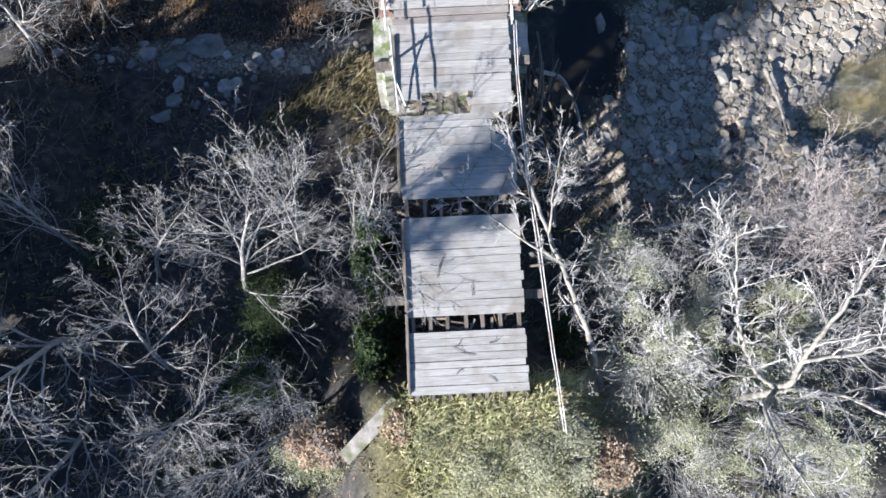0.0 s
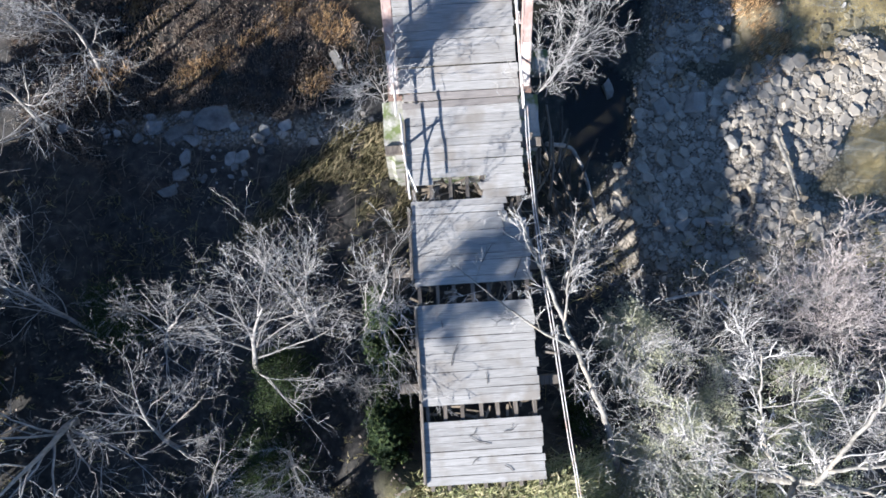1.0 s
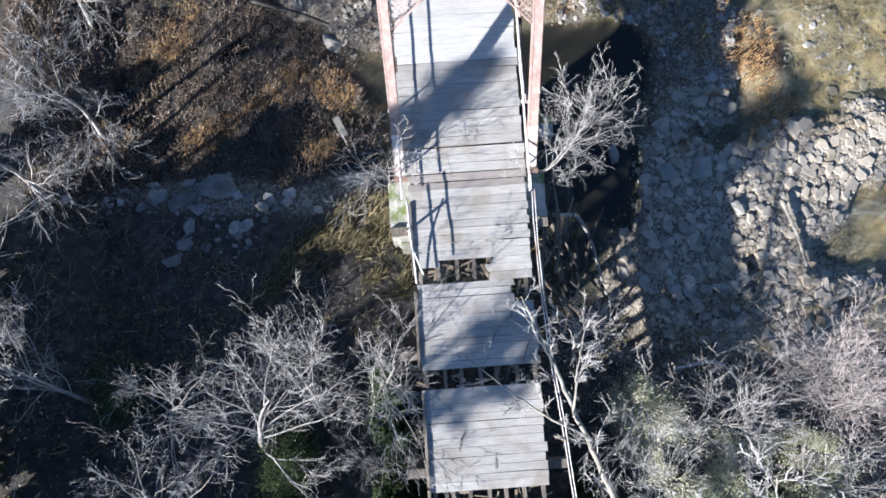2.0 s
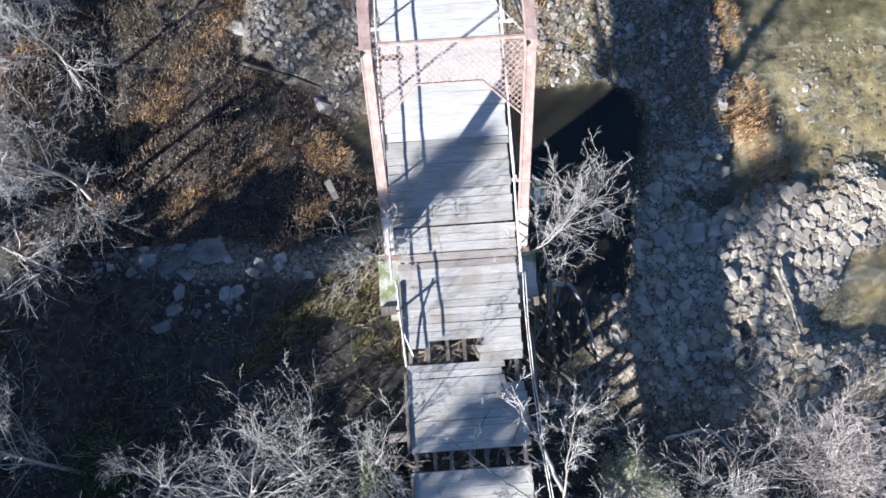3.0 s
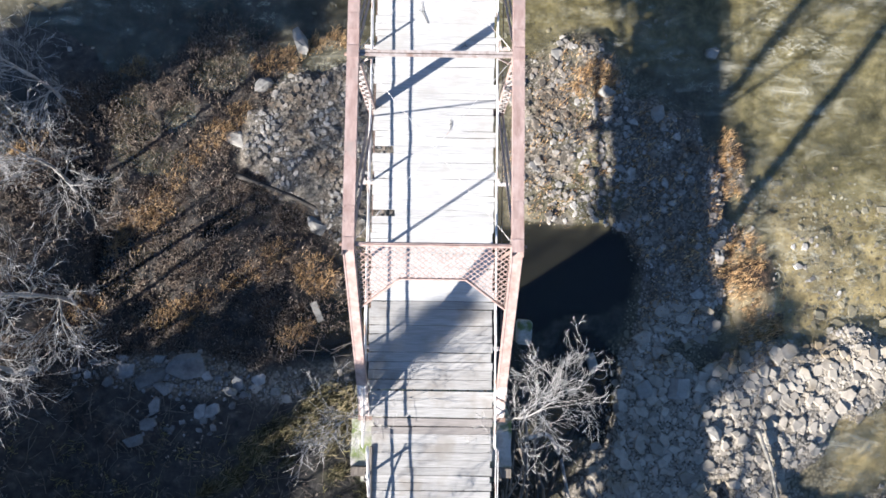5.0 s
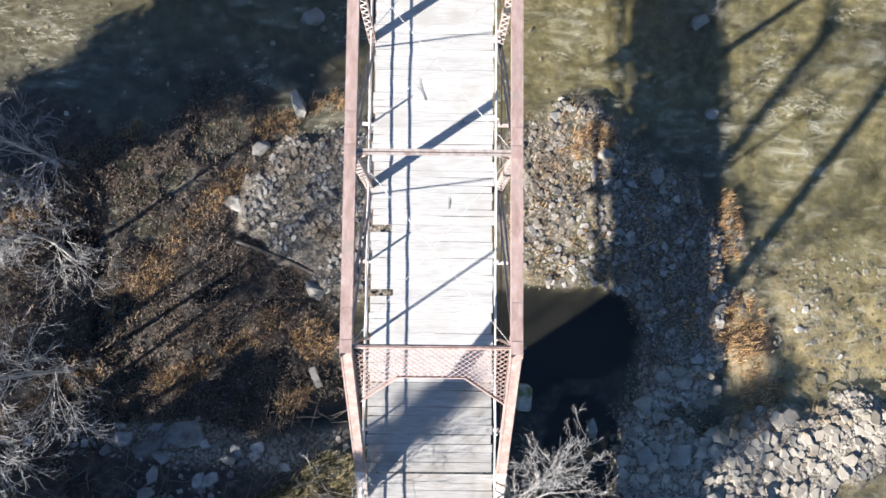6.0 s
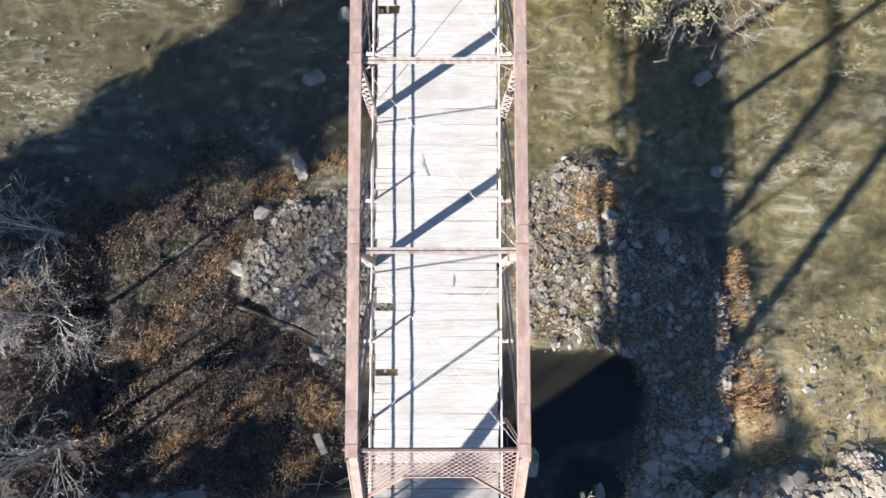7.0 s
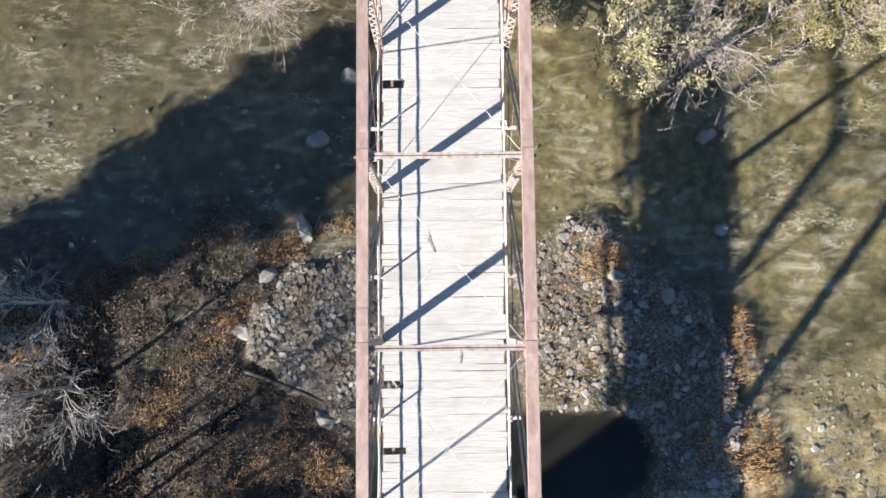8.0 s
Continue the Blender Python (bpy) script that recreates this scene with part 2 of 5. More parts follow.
def water_material():
    m, nt, bsdf = blank("shallow_river_water")
    geo = nt.nodes.new("ShaderNodeNewGeometry")
    pos = geo.outputs["Position"]
    mp = nt.nodes.new("ShaderNodeMapping")
    mp.inputs["Scale"].default_value = (0.55, 1.4, 1.0)
    mp.inputs["Rotation"].default_value = (0, 0, radians(-12))
    nt.links.new(pos, mp.inputs["Vector"])
    rip = noise_tex(nt, mp.outputs[0], 3.0, 6.0, 0.65, 0.6)
    tone_fac = noise_tex(nt, mp.outputs[0], 0.45, 5.0, 0.6, 0.4)
    murk = ramp(nt, tone_fac, [(0.3, (0.06, 0.058, 0.03)), (0.5, (0.16, 0.15, 0.085)), (0.72, (0.32, 0.3, 0.18))])
    grain = noise_tex(nt, mp.outputs[0], 2.4, 12.0, 0.78, 0.8)
    mott = ramp(nt, grain, [(0.34, (0.35, 0.36, 0.36)), (0.5, (0.95, 0.95, 0.95)), (0.66, (1.6, 1.52, 1.4))])
    murk = mix_col(nt, 1.0, murk, mott, "MULTIPLY")
    diff = nt.nodes.new("ShaderNodeBsdfDiffuse")
    lively = noise_tex(nt, pos, 0.28, 3.0, 0.5)
    # Sun glitter on the ripples is painted as pale flecks in the diffuse colour.
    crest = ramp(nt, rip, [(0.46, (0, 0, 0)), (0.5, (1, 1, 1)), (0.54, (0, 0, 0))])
    glints = math_node(nt, "MULTIPLY", crest, ramp(nt, lively, [(0.42, (0.1, 0.1, 0.1)), (0.6, (1, 1, 1))]))
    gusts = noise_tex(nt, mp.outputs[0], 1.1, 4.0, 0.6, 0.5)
    glints = math_node(nt, "MULTIPLY", glints, ramp(nt, gusts, [(0.42, (0.06, 0.06, 0.06)), (0.58, (1, 1, 1))]))
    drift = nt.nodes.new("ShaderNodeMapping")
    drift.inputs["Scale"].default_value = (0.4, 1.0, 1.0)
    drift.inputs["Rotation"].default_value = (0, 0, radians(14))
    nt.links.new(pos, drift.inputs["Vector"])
    glint_wisp = noise_tex(nt, drift.outputs[0], 1.5, 9.0, 0.72, 1.1)
    glint_wisp = ramp(nt, glint_wisp, [(0.4, (0, 0, 0)), (0.53, (0.35, 0.35, 0.35)), (0.66, (1, 1, 1))])
    glint_wisp = math_node(nt, "MULTIPLY", glint_wisp, ramp(nt, noise_tex(nt, pos, 0.2, 3.0, 0.5), [(0.36, (0.25, 0.25, 0.25)), (0.6, (1, 1, 1))]))
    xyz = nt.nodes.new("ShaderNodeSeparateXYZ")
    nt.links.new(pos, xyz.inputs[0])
    # Keeps the painted glitter to y above 19 or x above 12.5.
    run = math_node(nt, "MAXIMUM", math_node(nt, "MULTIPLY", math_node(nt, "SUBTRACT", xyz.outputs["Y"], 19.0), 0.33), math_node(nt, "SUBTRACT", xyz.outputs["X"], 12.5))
    glints = math_node(nt, "MULTIPLY", run, math_node(nt, "MAXIMUM", glints, math_node(nt, "MULTIPLY", glint_wisp, 0.75)))
    nt.links.new(mix_col(nt, glints, murk, (0.5, 0.475, 0.38)), diff.inputs["Color"])
    clear = nt.nodes.new("ShaderNodeBsdfTransparent")
    clear.inputs["Color"].default_value = (0.86, 0.85, 0.76, 1)
    body = nt.nodes.new("ShaderNodeMixShader")
    nt.links.new(math_node(nt, "ADD", 0.022, math_node(nt, "MULTIPLY", glints, 0.6)), body.inputs[0])
    nt.links.new(clear.outputs[0], body.inputs[1])
    nt.links.new(diff.outputs[0], body.inputs[2])
    gloss = nt.nodes.new("ShaderNodeBsdfGlossy")
    gloss.inputs["Roughness"].default_value = 0.08
    fres = nt.nodes.new("ShaderNodeLayerWeight")
    fres.inputs["Blend"].default_value = 0.5
    sheen = math_node(nt, "ADD", math_node(nt, "POWER", fres.outputs["Facing"], 5.0), 0.03)
    bump = nt.nodes.new("ShaderNodeBump")
    bump.inputs["Strength"].default_value = 0.35
    bump.inputs["Distance"].default_value = 0.05
    nt.links.new(rip, bump.inputs["Height"])
    for n in (gloss, fres, diff):
        nt.links.new(bump.outputs[0], n.inputs["Normal"])
    top = nt.nodes.new("ShaderNodeMixShader")
    nt.links.new(sheen, top.inputs[0])
    nt.links.new(body.outputs[0], top.inputs[1])
    nt.links.new(gloss.outputs[0], top.inputs[2])
    nt.links.new(top.outputs[0], nt.nodes["Material Output"].inputs["Surface"])
    nt.nodes.remove(bsdf)
    return m


M_ground = ground_material()
M_water = water_material()


# ---------------------------------------------------------------- mesh tools
class Build:
    """Collects vertices and faces for one mesh."""

    def __init__(self):
        self.v, self.f, self.batch = [], [], {}

    def add(self, verts, faces):
        k = len(self.v)
        self.v.extend(verts)
        self.f.extend([tuple(i + k for i in f) for f in faces])

    def box(self, centre, size, m=None):
        x, y, z = (s / 2 for s in size)
        pts = [Vector((a * x, b * y, c * z)) for a in (-1, 1) for b in (-1, 1) for c in (-1, 1)]
        if m is not None:
            pts = [m @ p for p in pts]
        c = Vector(centre)
        self.add([tuple(p + c) for p in pts], [(0, 1, 3, 2), (4, 6, 7, 5), (0, 4, 5, 1), (2, 3, 7, 6), (0, 2, 6, 4), (1, 5, 7, 3)])

    def beam(self, a, b, width, height, up=(0, 0, 1), chamfer=0.0):
        """A bar of rectangular section from a to b; width lies across up."""
        a, b = Vector(a), Vector(b)
        d = (b - a).normalized()
        side = d.cross(Vector(up))
        if side.length < 1e-4:
            side = d.cross(Vector((1, 0, 0)))
        side.normalize()
        u = side.cross(d)
        w, h, c = width / 2, height / 2, chamfer
        if c:
            ring = [(-w + c, -h), (w - c, -h), (w, -h + c), (w, h - c), (w - c, h), (-w + c, h), (-w, h - c), (-w, -h + c)]
        else:
            ring = [(-w, -h), (w, -h), (w, h), (-w, h)]
        n = len(ring)
        vs = [tuple(p + side * s + u * t) for p in (a, b) for s, t in ring]
        fs = [(i, (i + 1) % n, n + (i + 1) % n, n + i) for i in range(n)]
        fs += [tuple(range(n))[::-1], tuple(range(n, 2 * n))]
        self.add(vs, fs)

    def tube(self, pts, radii, sides=6, cap=True):
        pts = np.asarray(pts, float)
        n = len(pts)
        tan = np.gradient(pts, axis=0)
        tan /= np.linalg.norm(tan, axis=1, keepdims=True) + 1e-9
        ref = np.array((0.31, 0.57, 0.76)) if abs(tan[0] @ np.array((0.31, 0.57, 0.76))) < 0.9 else np.array((1.0, 0, 0))
        s = np.cross(tan, ref)
        s /= np.linalg.norm(s, axis=1, keepdims=True) + 1e-9
        u = np.cross(s, tan)
        ang = np.arange(sides) * 2 * math.pi / sides
        r = np.asarray(radii, float).reshape(-1, 1, 1) * np.ones((n, 1, 1))
        ring = pts[:, None, :] + r * (np.cos(ang)[None, :, None] * s[:, None, :] + np.sin(ang)[None, :, None] * u[:, None, :])
        fs = []
        for i in range(n - 1):
            for j in range(sides):
                k = (j + 1) % sides
                fs.append((i * sides + j, i * sides + k, (i + 1) * sides + k, (i + 1) * sides + j))
        if cap:
            fs.append(tuple(range(sides))[::-1])
            fs.append(tuple((n - 1) * sides + j for j in range(sides)))
        self.add([tuple(p) for p in ring.reshape(-1, 3)], fs)

    def twig(self, pts, radii, sides=3):
        """A thin tube without caps, kept for drawing all alike ones at once."""
        store = self.batch.setdefault((len(pts), sides), ([], []))
        store[0].append([tuple(p) for p in pts])
        store[1].append(tuple(radii))

    def flush(self):
        for (n, sides), (pts, radii) in self.batch.items():
            p, r = np.array(pts, float), np.array(radii, float)
            tan = np.gradient(p, axis=1)
            tan /= np.linalg.norm(tan, axis=2, keepdims=True) + 1e-9
            s = np.cross(tan, np.array((0.36, 0.48, 0.8)))
            s /= np.linalg.norm(s, axis=2, keepdims=True) + 1e-9
            u = np.cross(s, tan)
            ang = np.arange(sides) * 2 * math.pi / sides
            ring = p[:, :, None, :] + r[:, :, None, None] * (np.cos(ang)[:, None] * s[:, :, None, :] + np.sin(ang)[:, None] * u[:, :, None, :])
            i, j = np.meshgrid(np.arange(n - 1), np.arange(sides), indexing="ij")
            k = (j + 1) % sides
            quad = np.stack([i * sides + j, i * sides + k, (i + 1) * sides + k, (i + 1) * sides + j], -1).reshape(1, -1, 4)
            quad = quad + (np.arange(len(p)) * n * sides)[:, None, None] + len(self.v)
            self.v.extend(ring.reshape(-1, 3).tolist())
            self.f.extend(quad.reshape(-1, 4).tolist())
        self.batch = {}

    def mesh(self, name, smooth=False):
        self.flush()
        me = bpy.data.meshes.new(name)
        me.from_pydata(self.v, [], self.f)
        me.validate()
        if smooth:
            me.polygons.foreach_set("use_smooth", [True] * len(me.polygons))
        me.update()
        return me


def thing(name, label, category, group="", kind="", at=(0, 0, 0)):
    ob = new(name)
    ob.empty_display_size = 0.2
    ob.location = at
    return tagged(ob, label, category, group, kind)


def part(name, build, material, parent, label="", smooth=False):
    """Links a mesh as one object under a thing or a part."""
    me = build.mesh(name, smooth) if isinstance(build, Build) else build
    if not me.materials:
        me.materials.append(material)
    ob = new(name, me)
    ob.parent = parent
    return tagged(ob, label)


def solo(name, build, material, label, category, group="", kind="", smooth=False):
    """A thing that is one mesh."""
    me = build.mesh(name, smooth) if isinstance(build, Build) else build
    me.materials.append(material)
    return tagged(new(name, me), label, category, group, kind)


# Value noise on arrays, for ground and scatter.
TABLE = np.random.RandomState(7).rand(256, 256)


def vnoise(x, y):
    xi, yi = np.floor(x).astype(int), np.floor(y).astype(int)
    fx, fy = x - xi, y - yi
    fx, fy = fx * fx * (3 - 2 * fx), fy * fy * (3 - 2 * fy)
    a, b = TABLE[xi % 256, yi % 256], TABLE[(xi + 1) % 256, yi % 256]
    c, d = TABLE[xi % 256, (yi + 1) % 256], TABLE[(xi + 1) % 256, (yi + 1) % 256]
    return (a * (1 - fx) + b * fx) * (1 - fy) + (c * (1 - fx) + d * fx) * fy


def fbm(x, y, scale=1.0, octaves=4):
    x, y = np.asarray(x, float) * scale + 311.7, np.asarray(y, float) * scale + 173.3
    total, amp, norm = 0.0, 1.0, 0.0
    for _ in range(octaves):
        total = total + amp * vnoise(x, y)
        norm += amp
        x, y, amp = x * 2.03 + 17.1, y * 2.03 + 9.7, amp * 0.5
    return total / norm


def smooth(a, b, x):
    t = np.clip((np.asarray(x, float) - a) / (b - a), 0, 1)
    return t * t * (3 - 2 * t)


def patch(x, y, cx, cy, rx, ry, turn=0.0, edge=0.35):
    """1 inside an uneven oval patch, 0 outside."""
    c, s = math.cos(radians(turn)), math.sin(radians(turn))
    dx, dy = x - cx, y - cy
    u, v = (c * dx + s * dy) / rx, (-s * dx + c * dy) / ry
    d = (np.abs(u) ** 2.6 + np.abs(v) ** 2.6) ** (1 / 2.6) + (fbm(x, y, 0.55) - 0.5) * 0.6 + (fbm(x + 71, y, 0.22, 3) - 0.5) * 0.7
    return 1 - smooth(1 - edge, 1 + edge * 0.3, d)


def union(*masks):
    out = masks[0]
    for m in masks[1:]:
        out = np.maximum(out, m)
    return out


# ---------------------------------------------------------------- ground and river
WATER = -6.35


def zones(x, y):
    """Gravel, fallen leaves and mossy ground over the plan."""
    gravel = union(
        patch(x, y, 10.2, 8.4, 4.5, 5.9, 0, 0.5),
        patch(x, y, 17.5, 11.8, 7.0, 3.1, 12, 0.8),
        patch(x, y, 14.8, 6.6, 4.0, 4.6, 0, 0.7),
        patch(x, y, 13.4, 10.0, 3.4, 3.6, 0, 0.5),
        patch(x, y, 19.0, 4.6, 5.0, 3.0, 10, 0.8),
        patch(x, y, 6.0, 22.4, 3.3, 5.0, 0, 0.6),
        patch(x, y, 10.4, 19.8, 4.4, 5.2, 0, 0.5),
        patch(x, y, 11.0, 15.2, 3.0, 3.2, 0, 0.7) * 0.9,
        patch(x, y, 17.8, 16.2, 4.6, 3.6, 0, 0.9) * 0.5,
        patch(x, y, -5.6, 22.6, 4.4, 3.0, 42, 0.6),
        patch(x, y, -3.6, 20.5, 3.2, 3.6, 0, 0.6),
        patch(x, y, -11.2, 11.6, 4.8, 0.9, -6, 0.6) * 0.8,
        patch(x, y, -5.8, 11.3, 2.4, 0.8, 12, 0.6) * 0.9,
    )
    leaves = union(patch(x, y, -10.8, 20.4, 7.6, 8.4, 20), patch(x, y, -7.6, 15.2, 4.2, 3.4, 25), patch(x, y, -15.5, 17, 4.5, 8, 0), patch(x, y, 14.3, 16.2, 1.6, 3.8, 0, 0.6), patch(x, y, 13.6, 21.2, 0.9, 2.4, 0, 0.6))
    leaves = leaves * (1 - 0.85 * smooth(0.35, 0.75, gravel))
    moss = union(patch(x, y, -6.4, 8.6, 4.2, 1.3, 38), patch(x, y, -3.6, 8.6, 1.6, 2.2, 0) * 0.6)
    streak = fbm(0.84 * x + 0.54 * y, 2.6 * (0.84 * y - 0.54 * x), 0.8, 4)
    moss = moss * smooth(0.34, 0.56, streak)
    return gravel, leaves, moss


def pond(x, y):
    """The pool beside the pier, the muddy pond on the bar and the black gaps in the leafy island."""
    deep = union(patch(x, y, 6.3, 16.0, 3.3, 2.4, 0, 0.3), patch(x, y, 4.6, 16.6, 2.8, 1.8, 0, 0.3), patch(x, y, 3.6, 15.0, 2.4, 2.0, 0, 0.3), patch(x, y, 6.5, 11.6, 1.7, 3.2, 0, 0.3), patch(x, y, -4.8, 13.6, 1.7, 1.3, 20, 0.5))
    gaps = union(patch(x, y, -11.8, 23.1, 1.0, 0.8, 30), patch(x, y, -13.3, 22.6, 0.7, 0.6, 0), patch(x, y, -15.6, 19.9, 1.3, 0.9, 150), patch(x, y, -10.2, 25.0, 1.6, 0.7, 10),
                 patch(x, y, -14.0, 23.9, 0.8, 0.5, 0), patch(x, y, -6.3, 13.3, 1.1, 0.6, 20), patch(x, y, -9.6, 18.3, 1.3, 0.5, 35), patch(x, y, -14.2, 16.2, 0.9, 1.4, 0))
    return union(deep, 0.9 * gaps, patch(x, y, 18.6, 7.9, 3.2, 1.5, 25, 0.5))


def height(x, y):
    x, y = np.asarray(x, float), np.asarray(y, float)
    g, l, mo = zones(x, y)
    z = -6.72 + (fbm(x, y, 0.35) - 0.5) * 0.4
    z = np.maximum(z, -6.95 + 0.95 * np.clip(g * 1.25, 0, 1) + (fbm(x, y, 0.8) - 0.5) * 0.22 + 0.3 * smooth(13, 5, y) * (x > 0))
    z = np.maximum(z, -6.72 + 0.42 * l + (fbm(x, y, 0.55) - 0.5) * 0.75)
    # southern bank, its shoulder and the road embankment
    toe = 15.0 - 9.5 * smooth(-5, 6, x) - 2.0 * smooth(6, 14, x)
    z = np.maximum(z, -6.9 + 1.1 * smooth(toe + 1, toe - 5, y) + 2.3 * smooth(3.5, -8, y) + 2.0 * smooth(-4, -22, y) + (fbm(x, y, 0.3) - 0.5) * 0.5)
    p = pond(x, y)
    z = z + p * (np.where(x > 13, -6.43, np.minimum(z, -6.95)) - z)
    road = smooth(6.5, 2.6, np.abs(x)) * smooth(-1.2, -3.6, y)
    z = z + road * (-0.45 - z)
    # western, northern and far banks
    z = np.maximum(z, -6.9 + 2.0 * smooth(-13, -19, x) * smooth(29, 24, y) + 6.0 * smooth(-20, -60, x) * smooth(29, 20, y))
    shore = 35.0 + 3.0 * smooth(3, -6, x)
    z = np.maximum(z, -7.2 + 4.0 * smooth(0, 4.5, y - shore + (fbm(x, y, 0.4) - 0.5) * 3) + 2.3 * smooth(40, 54, y))
    far = smooth(40, 47, y) * smooth(6.5, 2.6, np.abs(x))
    z = np.where(y > 46.5, z + far * (-0.45 - z), z)
    return z + (fbm(x, y, 2.3, 3) - 0.5) * 0.12


def axis(lo, hi, step, reach):
    inner = list(np.arange(lo, hi + 1e-6, step))
    out, d = [], step
    p = 0.0
    while p < reach:
        d *= 1.35
        p += d
        out.append(p)
    return np.array([lo - q for q in out[::-1]] + inner + [inner[-1] + q for q in out])


def sheet(name, xs, ys, zfun):
    X, Y = np.meshgrid(xs, ys)
    Z = zfun(X, Y)
    nx, ny = len(xs), len(ys)
    co = np.stack([X, Y, Z], -1).reshape(-1, 3)
    i = np.arange(nx * ny).reshape(ny, nx)
    q = np.stack([i[:-1, :-1], i[:-1, 1:], i[1:, 1:], i[1:, :-1]], -1).reshape(-1, 4)
    me = bpy.data.meshes.new(name)
    me.vertices.add(len(co))
    me.vertices.foreach_set("co", co.ravel())
    me.loops.add(q.size)
    me.loops.foreach_set("vertex_index", q.ravel())
    me.polygons.add(len(q))
    me.polygons.foreach_set("loop_start", np.arange(len(q)) * 4)
    me.update(calc_edges=True)
    me.polygons.foreach_set("use_smooth", [True] * len(q))
    return me, X, Y


me, GX, GY = sheet("ground", axis(-24, 24, 0.22, 900), axis(-13, 42, 0.22, 900), height)
g, l, mo = zones(GX, GY)
l = union(l, 0.7 * smooth(34.5, 36.5, GY))
mo = union(mo, 0.3 * smooth(34.5, 36.5, GY), smooth(6.0, 4.2, np.abs(GX - 1.4)) * smooth(-2.4, -3.4, GY))
l = l * (0.15 + 0.85 * smooth(0.42, 0.55, fbm(GX, GY, 0.9, 5)))
# At left the bed starts farther north; dark mud there deepens the tree shade.
bed = union(patch(GX, GY, 18.4, 8.0, 4.4, 2.4, 25, 0.6), smooth(12.5, 14.5, GX) * smooth(12.5, 14.0, GY), smooth(25.5, 27.5, GY + 2.6 * (fbm(GX, GY, 0.3) - 0.5) - 3.0 * smooth(-2, -6, GX)))
mo = union(mo, 0.75 * patch(GX, GY, 6.4, 21.4, 2.6, 5.0, 0, 0.8) * smooth(0.4, 0.55, fbm(GX + 5, GY, 0.6, 4)))
broken = smooth(0.44, 0.6, fbm(GX + 13, GY, 0.7, 4))
g = np.where(GY > 15.0, g * (0.45 + 0.55 * broken), g) * (1 - pond(GX, GY) * (GX < 13))
col = np.stack([np.clip(g * 1.3, 0, 1), l, mo, bed * (0.4 + 0.6 * smooth(-3, 6, GX)) * smooth(-5.9, -6.2, height(GX, GY))], -1).reshape(-1, 4)
# Near-black bed wherever the pond mask is high, west of x = 13.
tone_fac = me.attributes.new("tone_fac", "FLOAT", "POINT")
tone_fac.data.foreach_set("value", (smooth(0.1, 0.5, pond(GX, GY)) * (GX < 13)).astype(np.float32).ravel())
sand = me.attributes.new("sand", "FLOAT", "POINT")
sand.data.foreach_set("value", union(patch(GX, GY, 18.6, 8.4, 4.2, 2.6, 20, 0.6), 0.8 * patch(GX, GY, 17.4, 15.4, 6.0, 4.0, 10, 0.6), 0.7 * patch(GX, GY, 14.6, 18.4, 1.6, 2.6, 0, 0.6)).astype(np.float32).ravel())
att = me.color_attributes.new("zone", "FLOAT_COLOR", "POINT")
att.data.foreach_set("color", col.astype(np.float32).ravel())
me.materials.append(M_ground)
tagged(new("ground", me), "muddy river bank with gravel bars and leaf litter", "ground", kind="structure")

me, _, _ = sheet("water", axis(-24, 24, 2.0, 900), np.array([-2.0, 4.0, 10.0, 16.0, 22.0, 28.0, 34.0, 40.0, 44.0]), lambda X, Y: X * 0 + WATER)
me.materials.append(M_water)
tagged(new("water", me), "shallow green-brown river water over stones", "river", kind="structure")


def ground_at(x, y):
    return float(height(np.array([x]), np.array([y]))[0])


# ---------------------------------------------------------------- truss bridge
XT = 2.37                     # truss planes at x = -XT and +XT
TOP = 5.5                    # top chord's middle
LOW = -0.35                   # lower chord's middle
L0, PANEL, PANELS = 10.95, 5.5, 7
node = [L0 + PANEL * i for i in range(PANELS + 1)]
Y_END = node[-1]
rng = random.Random(5)

truss = thing("truss_bridge", "old iron through truss bridge in faded pinkish red paint", "bridge", at=(0, L0, 0))
truss_inv = Matrix.Translation((0, -L0, 0))


def tpart(name, build, material, parent=None, label=""):
    ob = part(name, build, material, parent or truss, label)
    if parent is None:
        ob.matrix_parent_inverse = truss_inv
    return ob


def rivets(b, x0, x1, y0, y1, z, step):
    n = max(1, int((y1 - y0) / step))
    for i in range(n + 1):
        y = y0 + (y1 - y0) * i / n
        for x in (x0, x1):
            r = 0.018
            b.add([(x - r, y - r, z), (x + r, y - r, z), (x + r, y + r, z), (x - r, y + r, z), (x, y, z + 0.014)],
                  [(0, 1, 4), (1, 2, 4), (2, 3, 4), (3, 0, 4)])


